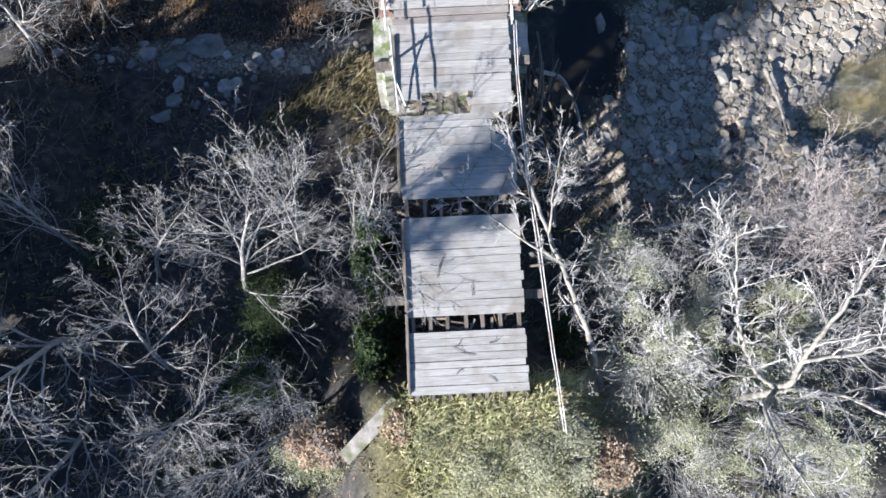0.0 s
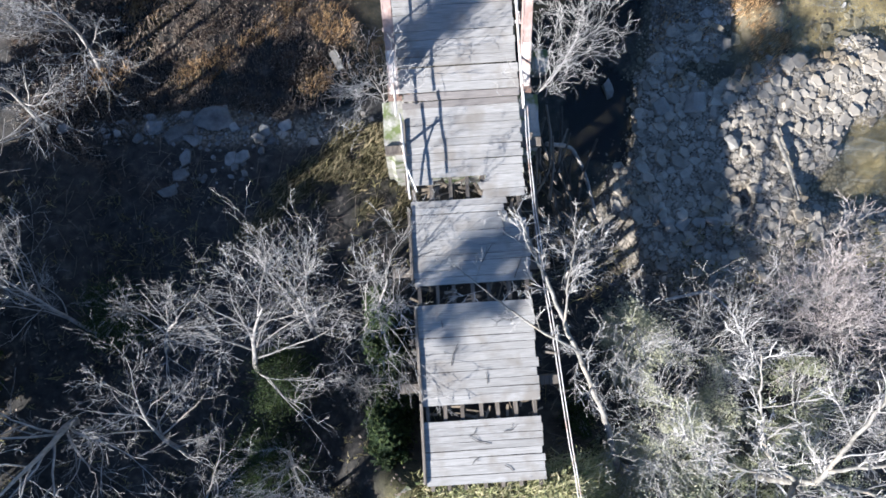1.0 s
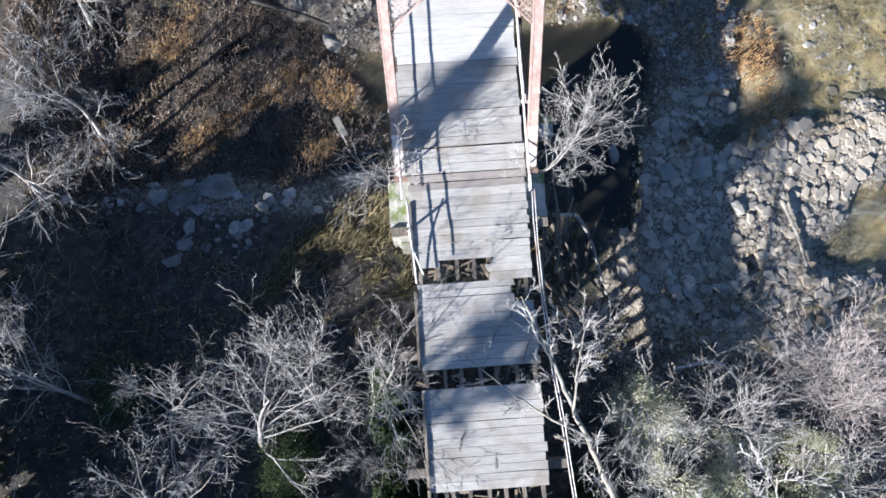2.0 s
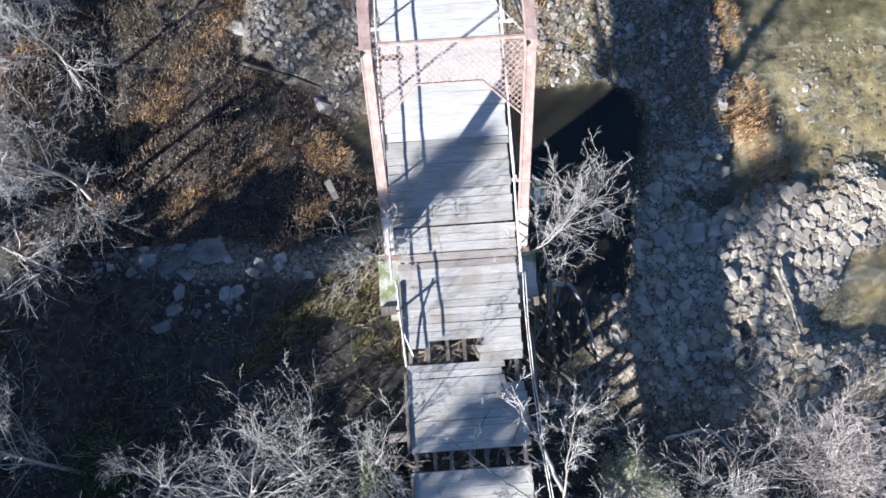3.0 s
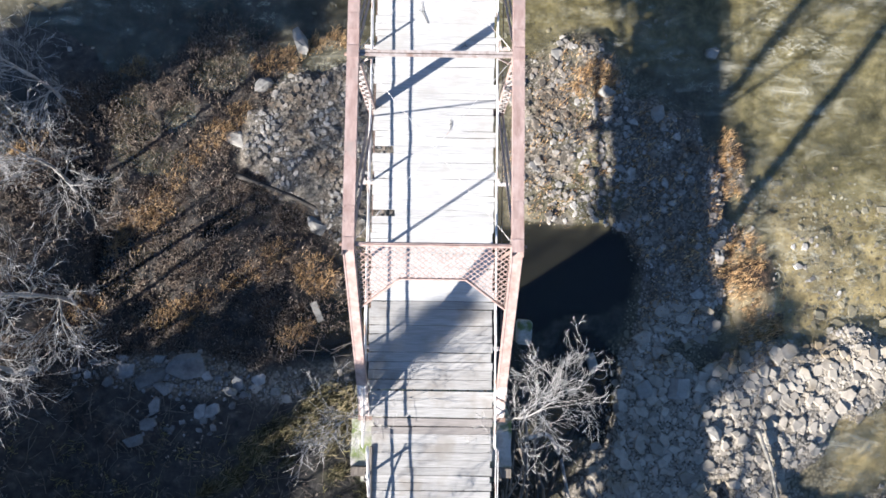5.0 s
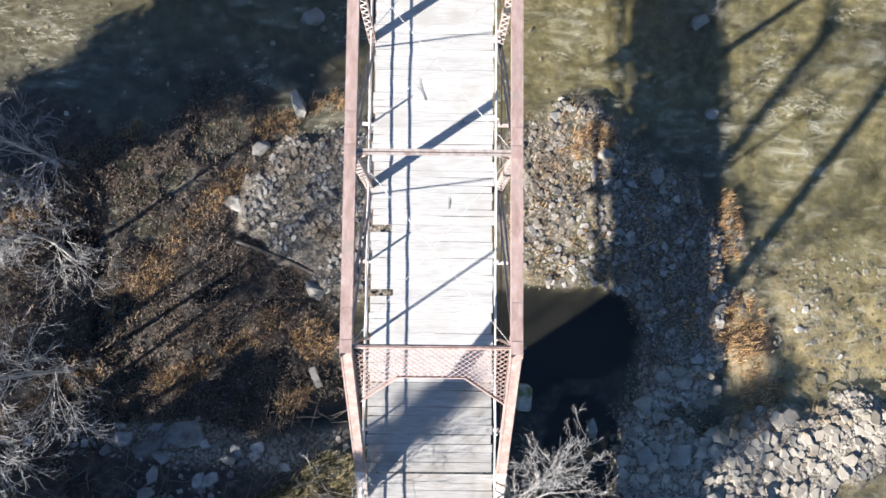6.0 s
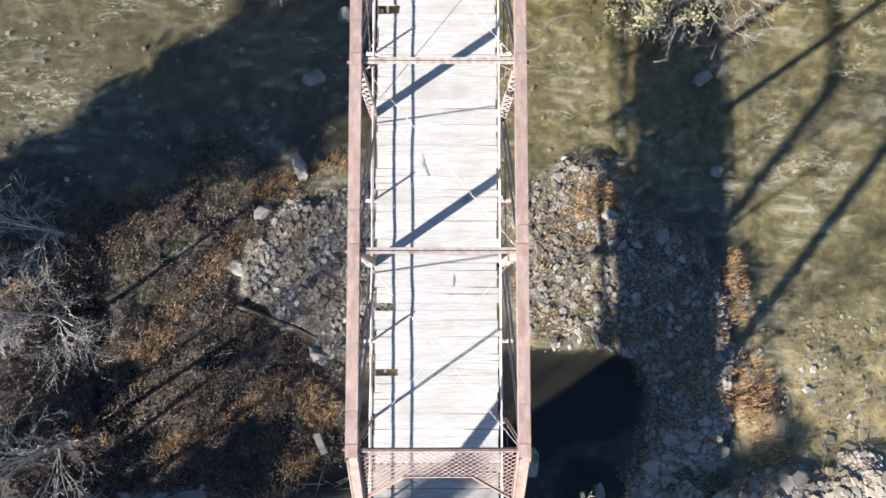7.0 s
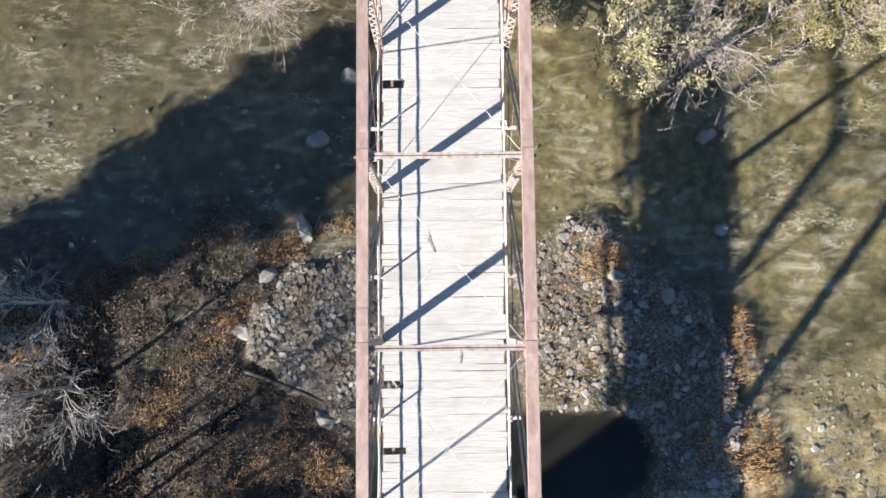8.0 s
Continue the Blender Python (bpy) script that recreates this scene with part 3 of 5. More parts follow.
for s in (-1, 1):
    # top chord: a riveted box of cover plate, two side channels
    for i in range(1, PANELS - 1):
        b = Build()
        y0, y1 = node[i] + 0.004, node[i + 1] - 0.004
        b.box((s * XT, (y0 + y1) / 2, TOP + 0.125), (0.34, y1 - y0, 0.018))
        for k in (-1, 1):
            b.box((s * XT + k * 0.14, (y0 + y1) / 2, TOP - 0.01), (0.03, y1 - y0, 0.25))
            b.box((s * XT + k * 0.12, (y0 + y1) / 2, TOP - 0.128), (0.09, y1 - y0, 0.014))
        rivets(b, s * XT - 0.14, s * XT + 0.14, y0 + 0.1, y1 - 0.1, TOP + 0.134, 0.3)
        chord = tpart("top_chord", b, M_paint)
        for k in range(5):
            sb = Build()
            yy = y0 + (k + 0.5) * PANEL / 5
            sb.box((s * XT, yy, TOP - 0.138), (0.26, 0.1, 0.008))
            part("batten", sb, M_steel, chord)
        sp = Build()
        ys = node[i] + 0.55 + rng.uniform(-0.1, 0.5)
        sp.box((s * XT, ys, TOP + 0.139), (0.33, 0.5, 0.008))
        rivets(sp, s * XT - 0.13, s * XT + 0.13, ys - 0.2, ys + 0.2, TOP + 0.143, 0.1)
        part("splice_plate", sp, M_paint, chord, "riveted splice plate")
    # inclined end posts
    for ya, yb in ((node[0], node[1]), (node[-1], node[-2])):
        b = Build()
        lo, hi = Vector((s * XT, ya, LOW + 0.2)), Vector((s * XT, yb, TOP))
        d = (hi - lo).normalized()
        up = Vector((1, 0, 0)).cross(d)
        if up.z < 0:
            up = -up
        b.beam(lo + up * 0.125, hi + up * 0.125, 0.34, 0.018, up)
        for k in (-1, 1):
            b.beam(lo + Vector((k * 0.14, 0, 0)), hi + Vector((k * 0.14, 0, 0)), 0.03, 0.3, up)
            b.beam(lo + Vector((k * 0.12, 0, 0)) - up * 0.145, hi + Vector((k * 0.12, 0, 0)) - up * 0.145, 0.09, 0.014, up)
        post = tpart("end_post", b, M_paint)
        foot = Build()
        foot.beam(lo + up * 0.141, lo + d * 1.7 + up * 0.141, 0.346, 0.014, up)
        part("cover_plate", foot, M_paint_pale, post, "chalky white lower cover plate")
        shoe = Build()
        shoe.box((s * XT, ya, LOW + 0.1), (0.5, 0.6, 0.12))
        shoe.box((s * XT, ya, LOW + 0.22), (0.3, 0.36, 0.14))
        part("bearing_shoe", shoe, M_steel, post)
    # node plates and pins
    for i in range(1, PANELS):
        b = Build()
        for k in (-1, 1):
            b.box((s * XT + k * 0.165, node[i], TOP - 0.12), (0.012, 0.62, 0.42))
        b.box((s * XT, node[i], TOP + 0.142), (0.34, 0.36, 0.012))
        gus = tpart("gusset_plate", b, M_paint)
        pin = Build()
        pin.tube([(s * XT - 0.27, node[i], TOP - 0.1), (s * XT + 0.27, node[i], TOP - 0.1)], [0.05, 0.05], 8)
        part("pin", pin, M_steel, gus)
    # laced vertical posts; the hip verticals are plain rods
    for i in range(1, PANELS):
        if i in (1, PANELS - 1):
            b = Build()
            for k in (-1, 1):
                b.tube([(s * XT + k * 0.05, node[i], LOW), (s * XT + k * 0.05, node[i], TOP - 0.1)], [0.026, 0.026], 6)
            tpart("hanger_rod", b, M_steel)
            continue
        post = None
        za, zb = LOW + 0.02, TOP - 0.12
        for k in (-1, 1):
            b = Build()
            prof = [(-0.1, 0.133), (0.1, 0.133), (0.1, 0.1), (0.088, 0.1), (0.088, 0.121), (-0.088, 0.121), (-0.088, 0.1), (-0.1, 0.1)]
            n = len(prof)
            b.v = [(s * XT + k * w, node[i] + u, z) for z in (za, zb) for u, w in prof]
            b.f = [(j, (j + 1) % n, n + (j + 1) % n, n + j) for j in range(n)] + [tuple(range(n)), tuple(range(n, 2 * n))]
            if post is None:
                post = tpart("vertical_post", b, M_paint)
            else:
                part("channel", b, M_paint, post)
        n = 22
        for q in (-1, 1):
            lb = Build()
            for j in range(n):
                z0 = LOW + 0.25 + j * (TOP - LOW - 0.6) / n
                z1 = z0 + (TOP - LOW - 0.6) / n
                e = 1 if j % 2 else -1
                lb.beam((s * XT - e * 0.12, node[i] + q * 0.105, z0), (s * XT + e * 0.12, node[i] + q * 0.105, z1), 0.05, 0.008, (0, 1, 0))
            part("lacing", lb, M_paint_pale, post)
    # lower chord eyebars
    for i in range(PANELS):
        for k in (-1, 1):
            b = Build()
            b.beam((s * XT + k * 0.09, node[i] - 0.06, LOW), (s * XT + k * 0.09, node[i + 1] + 0.06, LOW), 0.025, 0.11)
            tpart("lower_chord_bar", b, M_steel)
    # diagonals fall towards the middle; counters cross in the inner panels
    for i in range(1, PANELS - 1):
        down = [(i, i + 1)] if i < PANELS // 2 else [(i + 1, i)]
        if i == PANELS // 2:
            down = [(i, i + 1)]
        for a, c in down:
            for k in (-1, 1):
                b = Build()
                b.beam((s * XT + k * 0.07, node[a], TOP - 0.1), (s * XT + k * 0.07, node[c], LOW), 0.02, 0.075, (1, 0, 0))
                tpart("diagonal_bar", b, M_paint)
    for i in (3,):
        b = Build()
        a, c = i + 1, i
        b.tube([(s * XT, node[a], TOP - 0.1), (s * XT, node[c], LOW)], [0.011, 0.011], 5)
        tpart("counter_rod", b, M_steel)

# struts with knee braces, and lateral rods between the chords
for i in range(2, PANELS - 1):
    b = Build()
    for k in (-1, 1):
        b.beam((-XT + 0.17, node[i] + k * 0.052, TOP + 0.02), (XT - 0.17, node[i] + k * 0.052, TOP + 0.02), 0.074, 0.05)
    strut = tpart("cross_strut", b, M_paint_grey)
    b = Build()
    b.beam((-XT + 0.17, node[i], TOP - 0.02), (XT - 0.17, node[i], TOP - 0.02), 0.05, 0.02)
    part("web_plate", b, M_steel, strut, "dark rusty web between the flanges")
    for s in (-1, 1):
        kb = Build()
        kb.beam((s * (XT - 0.12), node[i], TOP - 0.75), (s * (XT - 0.75), node[i], TOP - 0.03), 0.055, 0.05)
        part("knee_brace", kb, M_paint_grey, strut)
for i in range(1, PANELS - 1):
    for s in (-1, 1):
        b = Build()
        b.tube([(s * (XT - 0.2), node[i] + 0.15, TOP - 0.02), (-s * (XT - 0.2), node[i + 1] - 0.15, TOP - 0.02 - 0.03 * s)], [0.008, 0.008], 5)
        tpart("lateral_rod", b, M_rail)

# lattice portals in the plane of the end posts
for ya, yb in ((node[0], node[1]), (node[-1], node[-2])):
    hi = Vector((0, yb, TOP + 0.02))
    d = (Vector((0, ya, LOW + 0.2)) - hi).normalized()
    X = XT - 0.18

    def on(x, t):
        return hi + d * t + Vector((x, 0, 0))

    def bottom(x):
        """Lower edge of the portal: straight in the middle, knees at the sides."""
        a = abs(x)
        return 1.32 if a < 0.97 else 1.32 + (a - 0.97) * 1.0

    b = Build()
    b.beam(on(-X, 0.0), on(X, 0.0), 0.05, 0.13, d)
    b.beam(on(-X, -0.03), on(X, -0.03), 0.12, 0.016, d)
    portal = tpart("portal_brace", b, M_paint)
    fl = Build()
    fl.beam(on(-0.99, 1.32), on(0.99, 1.32), 0.07, 0.05, d)
    part("bottom_flange", fl, M_paint, portal)
    for s in (-1, 1):
        kn = Build()
        kn.beam(on(s * 0.97, 1.32), on(s * X, bottom(X)), 0.08, 0.05, d)
        part("knee_flange", kn, M_paint, portal)
    lat = Build()
    step = 0.2
    normal = Vector((1, 0, 0)).cross(d)
    for s in (-1, 1):
        c0 = -X - 2.6
        while c0 < X:
            x0, x1, pts = c0, c0 + 2.6, []
            for k in range(131):
                t = k / 130 * 2.6
                x = (c0 + t) * s
                if abs(x) <= X and 0.08 < t < bottom(x):
                    pts.append((x, t))
            if len(pts) > 4:
                lat.beam(on(*pts[0]) + normal * 0.006 * s, on(*pts[-1]) + normal * 0.006 * s, 0.025, 0.01, normal)
            c0 += step
    part("lattice", lat, M_paint, portal, "riveted diamond lattice")

# floor beams at the nodes, and outriggers midway that stay the rails
for i in range(PANELS + 1):
    b = Build()
    b.box((0, node[i], -0.52), (5.0, 0.02, 0.42))
    for z in (-0.72, -0.32):
        b.box((0, node[i], z), (5.0, 0.16, 0.02))
    tpart("floor_beam", b, M_steel)
for i in range(PANELS):
    y = (node[i] + node[i + 1]) / 2 - (0.02 if i == 1 else 0.45)
    for s in (-1, 1):
        b = Build()
        b.box((s * 2.42, y, -0.06), (0.52, 0.12, 0.07))
        b.box((s * 2.42, y + 0.055, -0.12), (0.52, 0.012, 0.1))
        tpart("outrigger", b, M_paint_pale, None, "pale steel outrigger")


# ---------------------------------------------------------------- railings
def railing(name, side, ys, x_at, heights, label, lean=0.0, thick=0.032):
    """Pipe rails along the deck's edge on slim posts."""
    r = random.Random(int(17 * ys[0] + side * 3))
    ob = thing(name, label, "railing", group="bridge railings", at=(side * 2.3, ys[0], 0))
    inv = Matrix.Translation((-side * 2.3, -ys[0], 0))
    for z in heights:
        pts, y = [], ys[0]
        while y < ys[1]:
            pts.append((x_at(y) + r.uniform(-0.016, 0.016) + lean * z, y, z + r.uniform(-0.012, 0.012)))
            y += 0.9
        pts.append((x_at(ys[1]) + lean * z, ys[1], z))
        b = Build()
        b.tube(pts, [thick] * len(pts), 6)
        part("rail", b, M_rail, ob, smooth=True).matrix_parent_inverse = inv
    return ob, inv


for s in (-1, 1):
    ob, inv = railing("bridge_railing", s, (9.9, Y_END), lambda y: -2.34 if s < 0 else 2.18, (0.42, 0.8), "pale two-rail pipe railing along the truss deck")
    for i in range(2 * PANELS + 1):
        y = L0 + i * PANEL / 2 - (0.0 if i % 2 == 0 or i == 3 else 0.45)
        b = Build()
        b.beam((s * 2.36, y, -0.1), (s * 2.36 if s < 0 else 2.22, y, 0.86), 0.06, 0.05, (0, 1, 0))
        part("rail_post", b, M_rail, ob).matrix_parent_inverse = inv
ob, inv = railing("approach_railing", 1, (-4.6, 9.9), lambda y: 2.2 + 0.075 * max(0, 6.5 - y) ** 1.05 + 0.02 * math.sin(y * 1.3),
                  (0.42, 0.78), "sagging pale pipe railing leaning off the approach deck", lean=0.12, thick=0.02)
for y in (8.9, 4.3, 1.2):
    b = Build()
    b.beam((2.42, y, -0.4), (2.36 + 0.07 * max(0, 6.5 - y), y, 0.8), 0.08, 0.07, (0, 1, 0))
    part("rail_post", b, M_timber, ob).matrix_parent_inverse = inv
ob, inv = railing("approach_railing", -1, (6.9, 9.9), lambda y: -2.2 + 0.06 * (9.9 - y), (0.44, 0.8), "bent pale pipe railing at the damaged deck")
b = Build()
b.beam((-2.3, 8.8, -0.4), (-2.22, 8.8, 0.84), 0.08, 0.07, (0, 1, 0))
part("rail_post", b, M_timber, ob).matrix_parent_inverse = inv
b = Build()
b.tube([(-2.2, 9.0, 0.75), (-2.12, 8.2, 0.4), (-1.78, 7.2, 0.06)], [0.03, 0.03, 0.03], 6)
part("fallen_rail", b, M_rail, ob).matrix_parent_inverse = inv


# ---------------------------------------------------------------- approach trestle, pier and walls
def bent(y, label):
    """A timber trestle bent: cap, leaning posts and a cross brace."""
    z0 = min(ground_at(-1.8, y), ground_at(1.8, y), ground_at(0, y)) - 0.3
    ob = thing("trestle_bent", label, "trestle", group="trestle bents", at=(0, y, z0))
    inv = Matrix.Translation((0, -y, -z0))
    b = Build()
    b.beam((-2.85, y, -0.48), (2.85, y, -0.48), 0.34, 0.32, chamfer=0.02)
    part("cap", b, M_timber, ob).matrix_parent_inverse = inv
    for x in (-1.9, -0.65, 0.65, 1.9):
        b = Build()
        b.tube([(x * 1.12, y, z0), (x, y, -0.62)], [0.17, 0.15], 10)
        part("post", b, M_timber, ob, smooth=True).matrix_parent_inverse = inv
    for k in (-1, 1):
        b = Build()
        b.beam((-2.0 * k, y + 0.2 * k, z0 + 0.8), (2.0 * k, y + 0.2 * k, -1.1), 0.06, 0.22)
        part("brace", b, M_timber, ob).matrix_parent_inverse = inv


for y in (0.2, 4.35, 8.85):
    bent(y, "weathered timber trestle bent under the approach deck")

b = bmesh.new()
bmesh.ops.create_cube(b, size=1.0)
for v in b.verts:
    top = v.co.z > 0
    v.co = Vector((v.co.x * (5.75 if top else 6.3), v.co.y * (2.5 if top else 2.9) + 9.75, -0.48 if top else -7.4))
bmesh.ops.bevel(b, geom=[e for e in b.edges if abs(e.verts[0].co.z - e.verts[1].co.z) > 1], offset=0.35, segments=3, affect="EDGES")
bmesh.ops.subdivide_edges(b, edges=[e for e in b.edges if e.calc_length() > 1], cuts=6, use_grid_fill=True)
for v in b.verts:
    n = noise.noise(v.co * 1.7)
    v.co += Vector((n * 0.05, noise.noise(v.co * 1.7 + Vector((9, 0, 0))) * 0.05, n * 0.03))
me = bpy.data.meshes.new("bridge_pier")
b.to_mesh(me)
b.free()
solo("bridge_pier", me, M_concrete, "mossy concrete pier carrying the truss end", "pier")

b = Build()
b.box((0, Y_END + 0.6, -4.2), (6.2, 1.6, 7.4))
solo("far_abutment", b, M_concrete, "weathered concrete abutment at the far bank", "abutment")
b = Build()
b.box((0, -3.55, -3.1), (5.0, 0.7, 4.9))
ab = thing("abutment", "weathered concrete abutment with a slanting wing wall", "abutment", at=(0, -3.5, -5.5))
inv = Matrix.Translation((0, 3.5, 5.5))
part("breast_wall", b, M_concrete, ab).matrix_parent_inverse = inv
for s in (-1, 1):
    b = Build()
    p0, p1 = Vector((s * 2.6, -3.45, 0)), Vector((s * 4.7, -5.5, 0))
    n = (p1 - p0).normalized().cross(Vector((0, 0, 1))) * 0.28
    za, zb = -0.55, -1.0
    vs = []
    for p, z in ((p0, za), (p1, zb)):
        for q in (-n, n):
            vs += [tuple(p + q + Vector((0, 0, -5.6))), tuple(p + q + Vector((0, 0, z)))]
    b.add(vs, [(0, 1, 3, 2), (4, 6, 7, 5), (0, 4, 5, 1), (2, 3, 7, 6), (1, 5, 7, 3), (0, 2, 6, 4)])
    part("wing_wall", b, M_wall_old, ab).matrix_parent_inverse = inv


# ---------------------------------------------------------------- deck
deck = thing("bridge_deck", "grey weathered plank deck, holed and missing boards", "bridge deck", kind="structure")
for x in np.linspace(-1.9, 1.9, 7):
    for ya, yb in ((-3.4, 0.2), (0.2, 4.35), (4.35, 8.85), (8.85, 10.7)):
        b = Build()
        xo = rng.uniform(-0.05, 0.05)
        b.beam((x + xo, ya, -0.2), (x + xo + rng.uniform(-0.04, 0.04), yb, -0.2), 0.13, 0.24)
        part("stringer", b, M_timber, deck)
    for i in range(PANELS):
        b = Build()
        b.beam((x, node[i] + 0.003, -0.19), (x, node[i + 1] - 0.003, -0.19), 0.1, 0.2)
        part("stringer", b, M_timber, deck)


def plank_mesh(length, width, seed, broken=(), worn=False):
    """A board along x with wavering edges; broken ends are splintered."""
    r = random.Random(seed)
    n = 10 if worn else 5
    run = r.choice((0.1, 0.16, 0.22, 0.3, 0.42)) if r.random() < 0.45 else 0.0
    left = r.choice((0.0, 0.0, 0.1, 0.2))
    b = Build()
    rows = []
    for i in range(n + 1):
        x = -length / 2 + length * i / n
        e = 0.012 if r.random() < 0.4 else 0.003
        w0, w1 = -width / 2 + r.uniform(0, e), width / 2 - r.uniform(0, e)
        if worn:
            w0, w1 = -width / 2, width / 2
            if i / n > 1 - run or i / n < left:
                w1 -= r.uniform(0.012, 0.03)
        xa = xb = x
        if i == 0 and "lo" in broken:
            xa, xb = x - r.uniform(-0.12, 0.12), x - r.uniform(-0.12, 0.12)
        if i == n and "hi" in broken:
            xa, xb = x + r.uniform(-0.12, 0.12), x + r.uniform(-0.12, 0.12)
        zt = 0.0 if worn else r.uniform(-0.006, 0.003)
        rows.append([(xa, w0, -0.075), (xa, w0, zt), (xb, w1, zt + r.uniform(-0.005, 0.002)), (xb, w1, -0.075)])
    b.v = [p for row in rows for p in row]
    for i in range(n):
        for j in range(4):
            k = (j + 1) % 4
            b.f.append((i * 4 + j, (i + 1) * 4 + j, (i + 1) * 4 + k, i * 4 + k))
    b.f += [(0, 1, 2, 3), tuple(n * 4 + j for j in (3, 2, 1, 0))]
    return b.mesh("plank")


full = {}
y, k = -3.2, 0
prng = random.Random(11)
while y < Y_END + 0.2:
    width = prng.choice((0.24, 0.27, 0.27, 0.3, 0.33))
    gap = prng.choice((0.0, 0.001, 0.003, 0.008, 0.018)) if y < 16 else prng.choice((0.0, 0.0, 0.0, 0.0005, 0.0005, 0.001, 0.006))
    calm = 1.0 if y < 15 else 0.12
    if 11.3 < y < 11.6:
        gap = 0.06
    elif 9.95 < y < 10.8:
        gap = 0.035
    mid = y + width / 2
    spans = [(-2.1, 2.1, ())]
    if -1.0 < mid < -0.42 or 3.05 < mid < 3.88:
        spans = []
    elif 7.0 < mid < 7.62:
        spans = [(0.55 + prng.uniform(-0.25, 0.15), 2.1, ("lo",))]
        if 7.35 < mid:
            spans.append((-1.95, -1.2, ("hi",)))
    elif 6.05 < mid < 7.0:
        spans = [(-2.05, 1.5 + prng.uniform(-0.2, 0.15), ("hi",))]
    for notch in (18.08, 20.46, 31.35):
        if abs(mid - notch) < width / 2:
            spans = [(-1.45 + prng.uniform(-0.3, 0.1), 2.13, ("lo",))]
    mat_here = M_plank_brown if 10.2 < mid < 10.66 else M_plank_old if mid < 15.0 else M_plank
    for xa, xb, broken in spans:
        shift = prng.uniform(-0.05, 0.05)
        if not broken:
            if y > 10.8:
                xa, xb = -2.26, 2.13
            worn = y > 12.0
            key = (width, xb, k % 9, mat_here.name, worn)
            if key not in full:
                full[key] = plank_mesh(xb - xa, width - 0.001, int(width * 1000) + 7 * (k % 9), (), worn)
            pm = full[key]
        else:
            pm = plank_mesh(xb - xa, width, k, broken)
        ob = part("plank", pm, mat_here, deck)
        ob.matrix_basis = pose((xa + xb) / 2 + shift, mid, prng.uniform(-0.008, 0.006) * calm, prng.uniform(-0.5, 0.5) * calm, prng.uniform(-0.12, 0.12), prng.uniform(-0.3, 0.3) * calm)
    y += width + gap
    k += 1

# ragged board ends and splinters that hang in the holes
for (x0, x1, y0, y1, n) in ((-1.9, 0.5, 7.0, 7.6, 34), (1.45, 2.1, 6.1, 6.95, 7), (-2.0, 2.0, 3.1, 3.8, 16), (-2.0, 2.0, -0.95, -0.45, 12)):
    for _ in range(n):
        x, yy = prng.uniform(x0, x1), prng.uniform(y0, y1)
        ln = prng.uniform(0.25, 0.75)
        a = prng.uniform(-0.5, 0.5) + (math.pi / 2 if prng.random() < 0.4 else 0)
        b = Build()
        b.beam((-ln / 2, 0, 0), (ln / 2, prng.uniform(-0.03, 0.03), prng.uniform(-0.1, 0.02)), prng.uniform(0.03, 0.1), 0.03)
        ob = part("broken_board", b, M_wood_raw, deck)
        ob.matrix_basis = Matrix.Translation((x, yy, prng.uniform(-0.26, -0.1))) @ Matrix.Rotation(a, 4, "Z")

# rotten curb timber along the approach
for ya, yb in ((-3.1, -0.3), (-0.2, 3.0), (3.9, 6.6), (7.2, 9.8)):
    b = Build()
    b.beam((-2.13 + prng.uniform(-0.04, 0.04), ya, 0.055), (-2.13 + prng.uniform(-0.04, 0.04), yb, 0.055), 0.11, 0.1, chamfer=0.015)
    part("curb_timber", b, M_timber, deck)

# twigs that have fallen on the boards
for k in range(16):
    b = Build()
    ln = prng.uniform(0.25, 0.9)
    b.twig([(-ln / 2, 0, 0.012), (0, prng.uniform(-0.06, 0.06), 0.02), (ln / 2, prng.uniform(-0.1, 0.1), 0.012)], [0.012, 0.011, 0.006], 4)
    b.twig([(0, 0, 0.018), (ln * 0.25, prng.uniform(-0.2, 0.2), 0.02)], [0.008, 0.005], 4)
    ob = solo("fallen_twig", b, M_wet_wood, "dark dead twig lying on the deck boards", "twig", group="fallen twigs")
    yy = prng.choice((prng.uniform(-2.9, -1.2), prng.uniform(-0.2, 2.9), prng.uniform(4.1, 5.9), prng.uniform(13, 30)))
    ob.matrix_world = pose(prng.uniform(-1.7, 1.8), yy, 0.012, 0, 0, prng.uniform(0, 180))


# ---------------------------------------------------------------- stones
def scatter(mask, box, count, seed, keep=0.5, soft=0.5):
    """Points over a box, the more of them the higher the mask."""
    r = np.random.RandomState(seed)
    x = r.uniform(box[0], box[1], count)
    y = r.uniform(box[2], box[3], count)
    w = mask(x, y)
    ok = w > keep + (r.rand(count) - 0.5) * soft
    return x[ok], y[ok], r


def slab(r, sides):
    """A broken stone: an uneven flat prism with its upper edge worn in, of about unit radius."""
    a = (np.arange(sides) + r.uniform(-0.33, 0.33, sides)) * 2 * math.pi / sides
    rad = r.uniform(0.72, 1.12, sides)
    low = np.stack([np.cos(a) * rad, np.sin(a) * rad, np.full(sides, -0.5)], 1)
    top = low * np.array((0.84, 0.84, 0)) + r.uniform(-0.06, 0.06, (sides, 3)) + np.array((0, 0, 0.5))
    mid = low * np.array((1.0, 1.0, 0)) + np.array((0, 0, 0.22))
    v = np.concatenate([low, mid, top])
    f = [(k * sides + i, k * sides + (i + 1) % sides, (k + 1) * sides + (i + 1) % sides, (k + 1) * sides + i) for k in (0, 1) for i in range(sides)]
    return v, f + [tuple(range(2 * sides, 3 * sides))]


SLABS = [slab(np.random.RandomState(900 + i), 5 + i % 3) for i in range(36)]


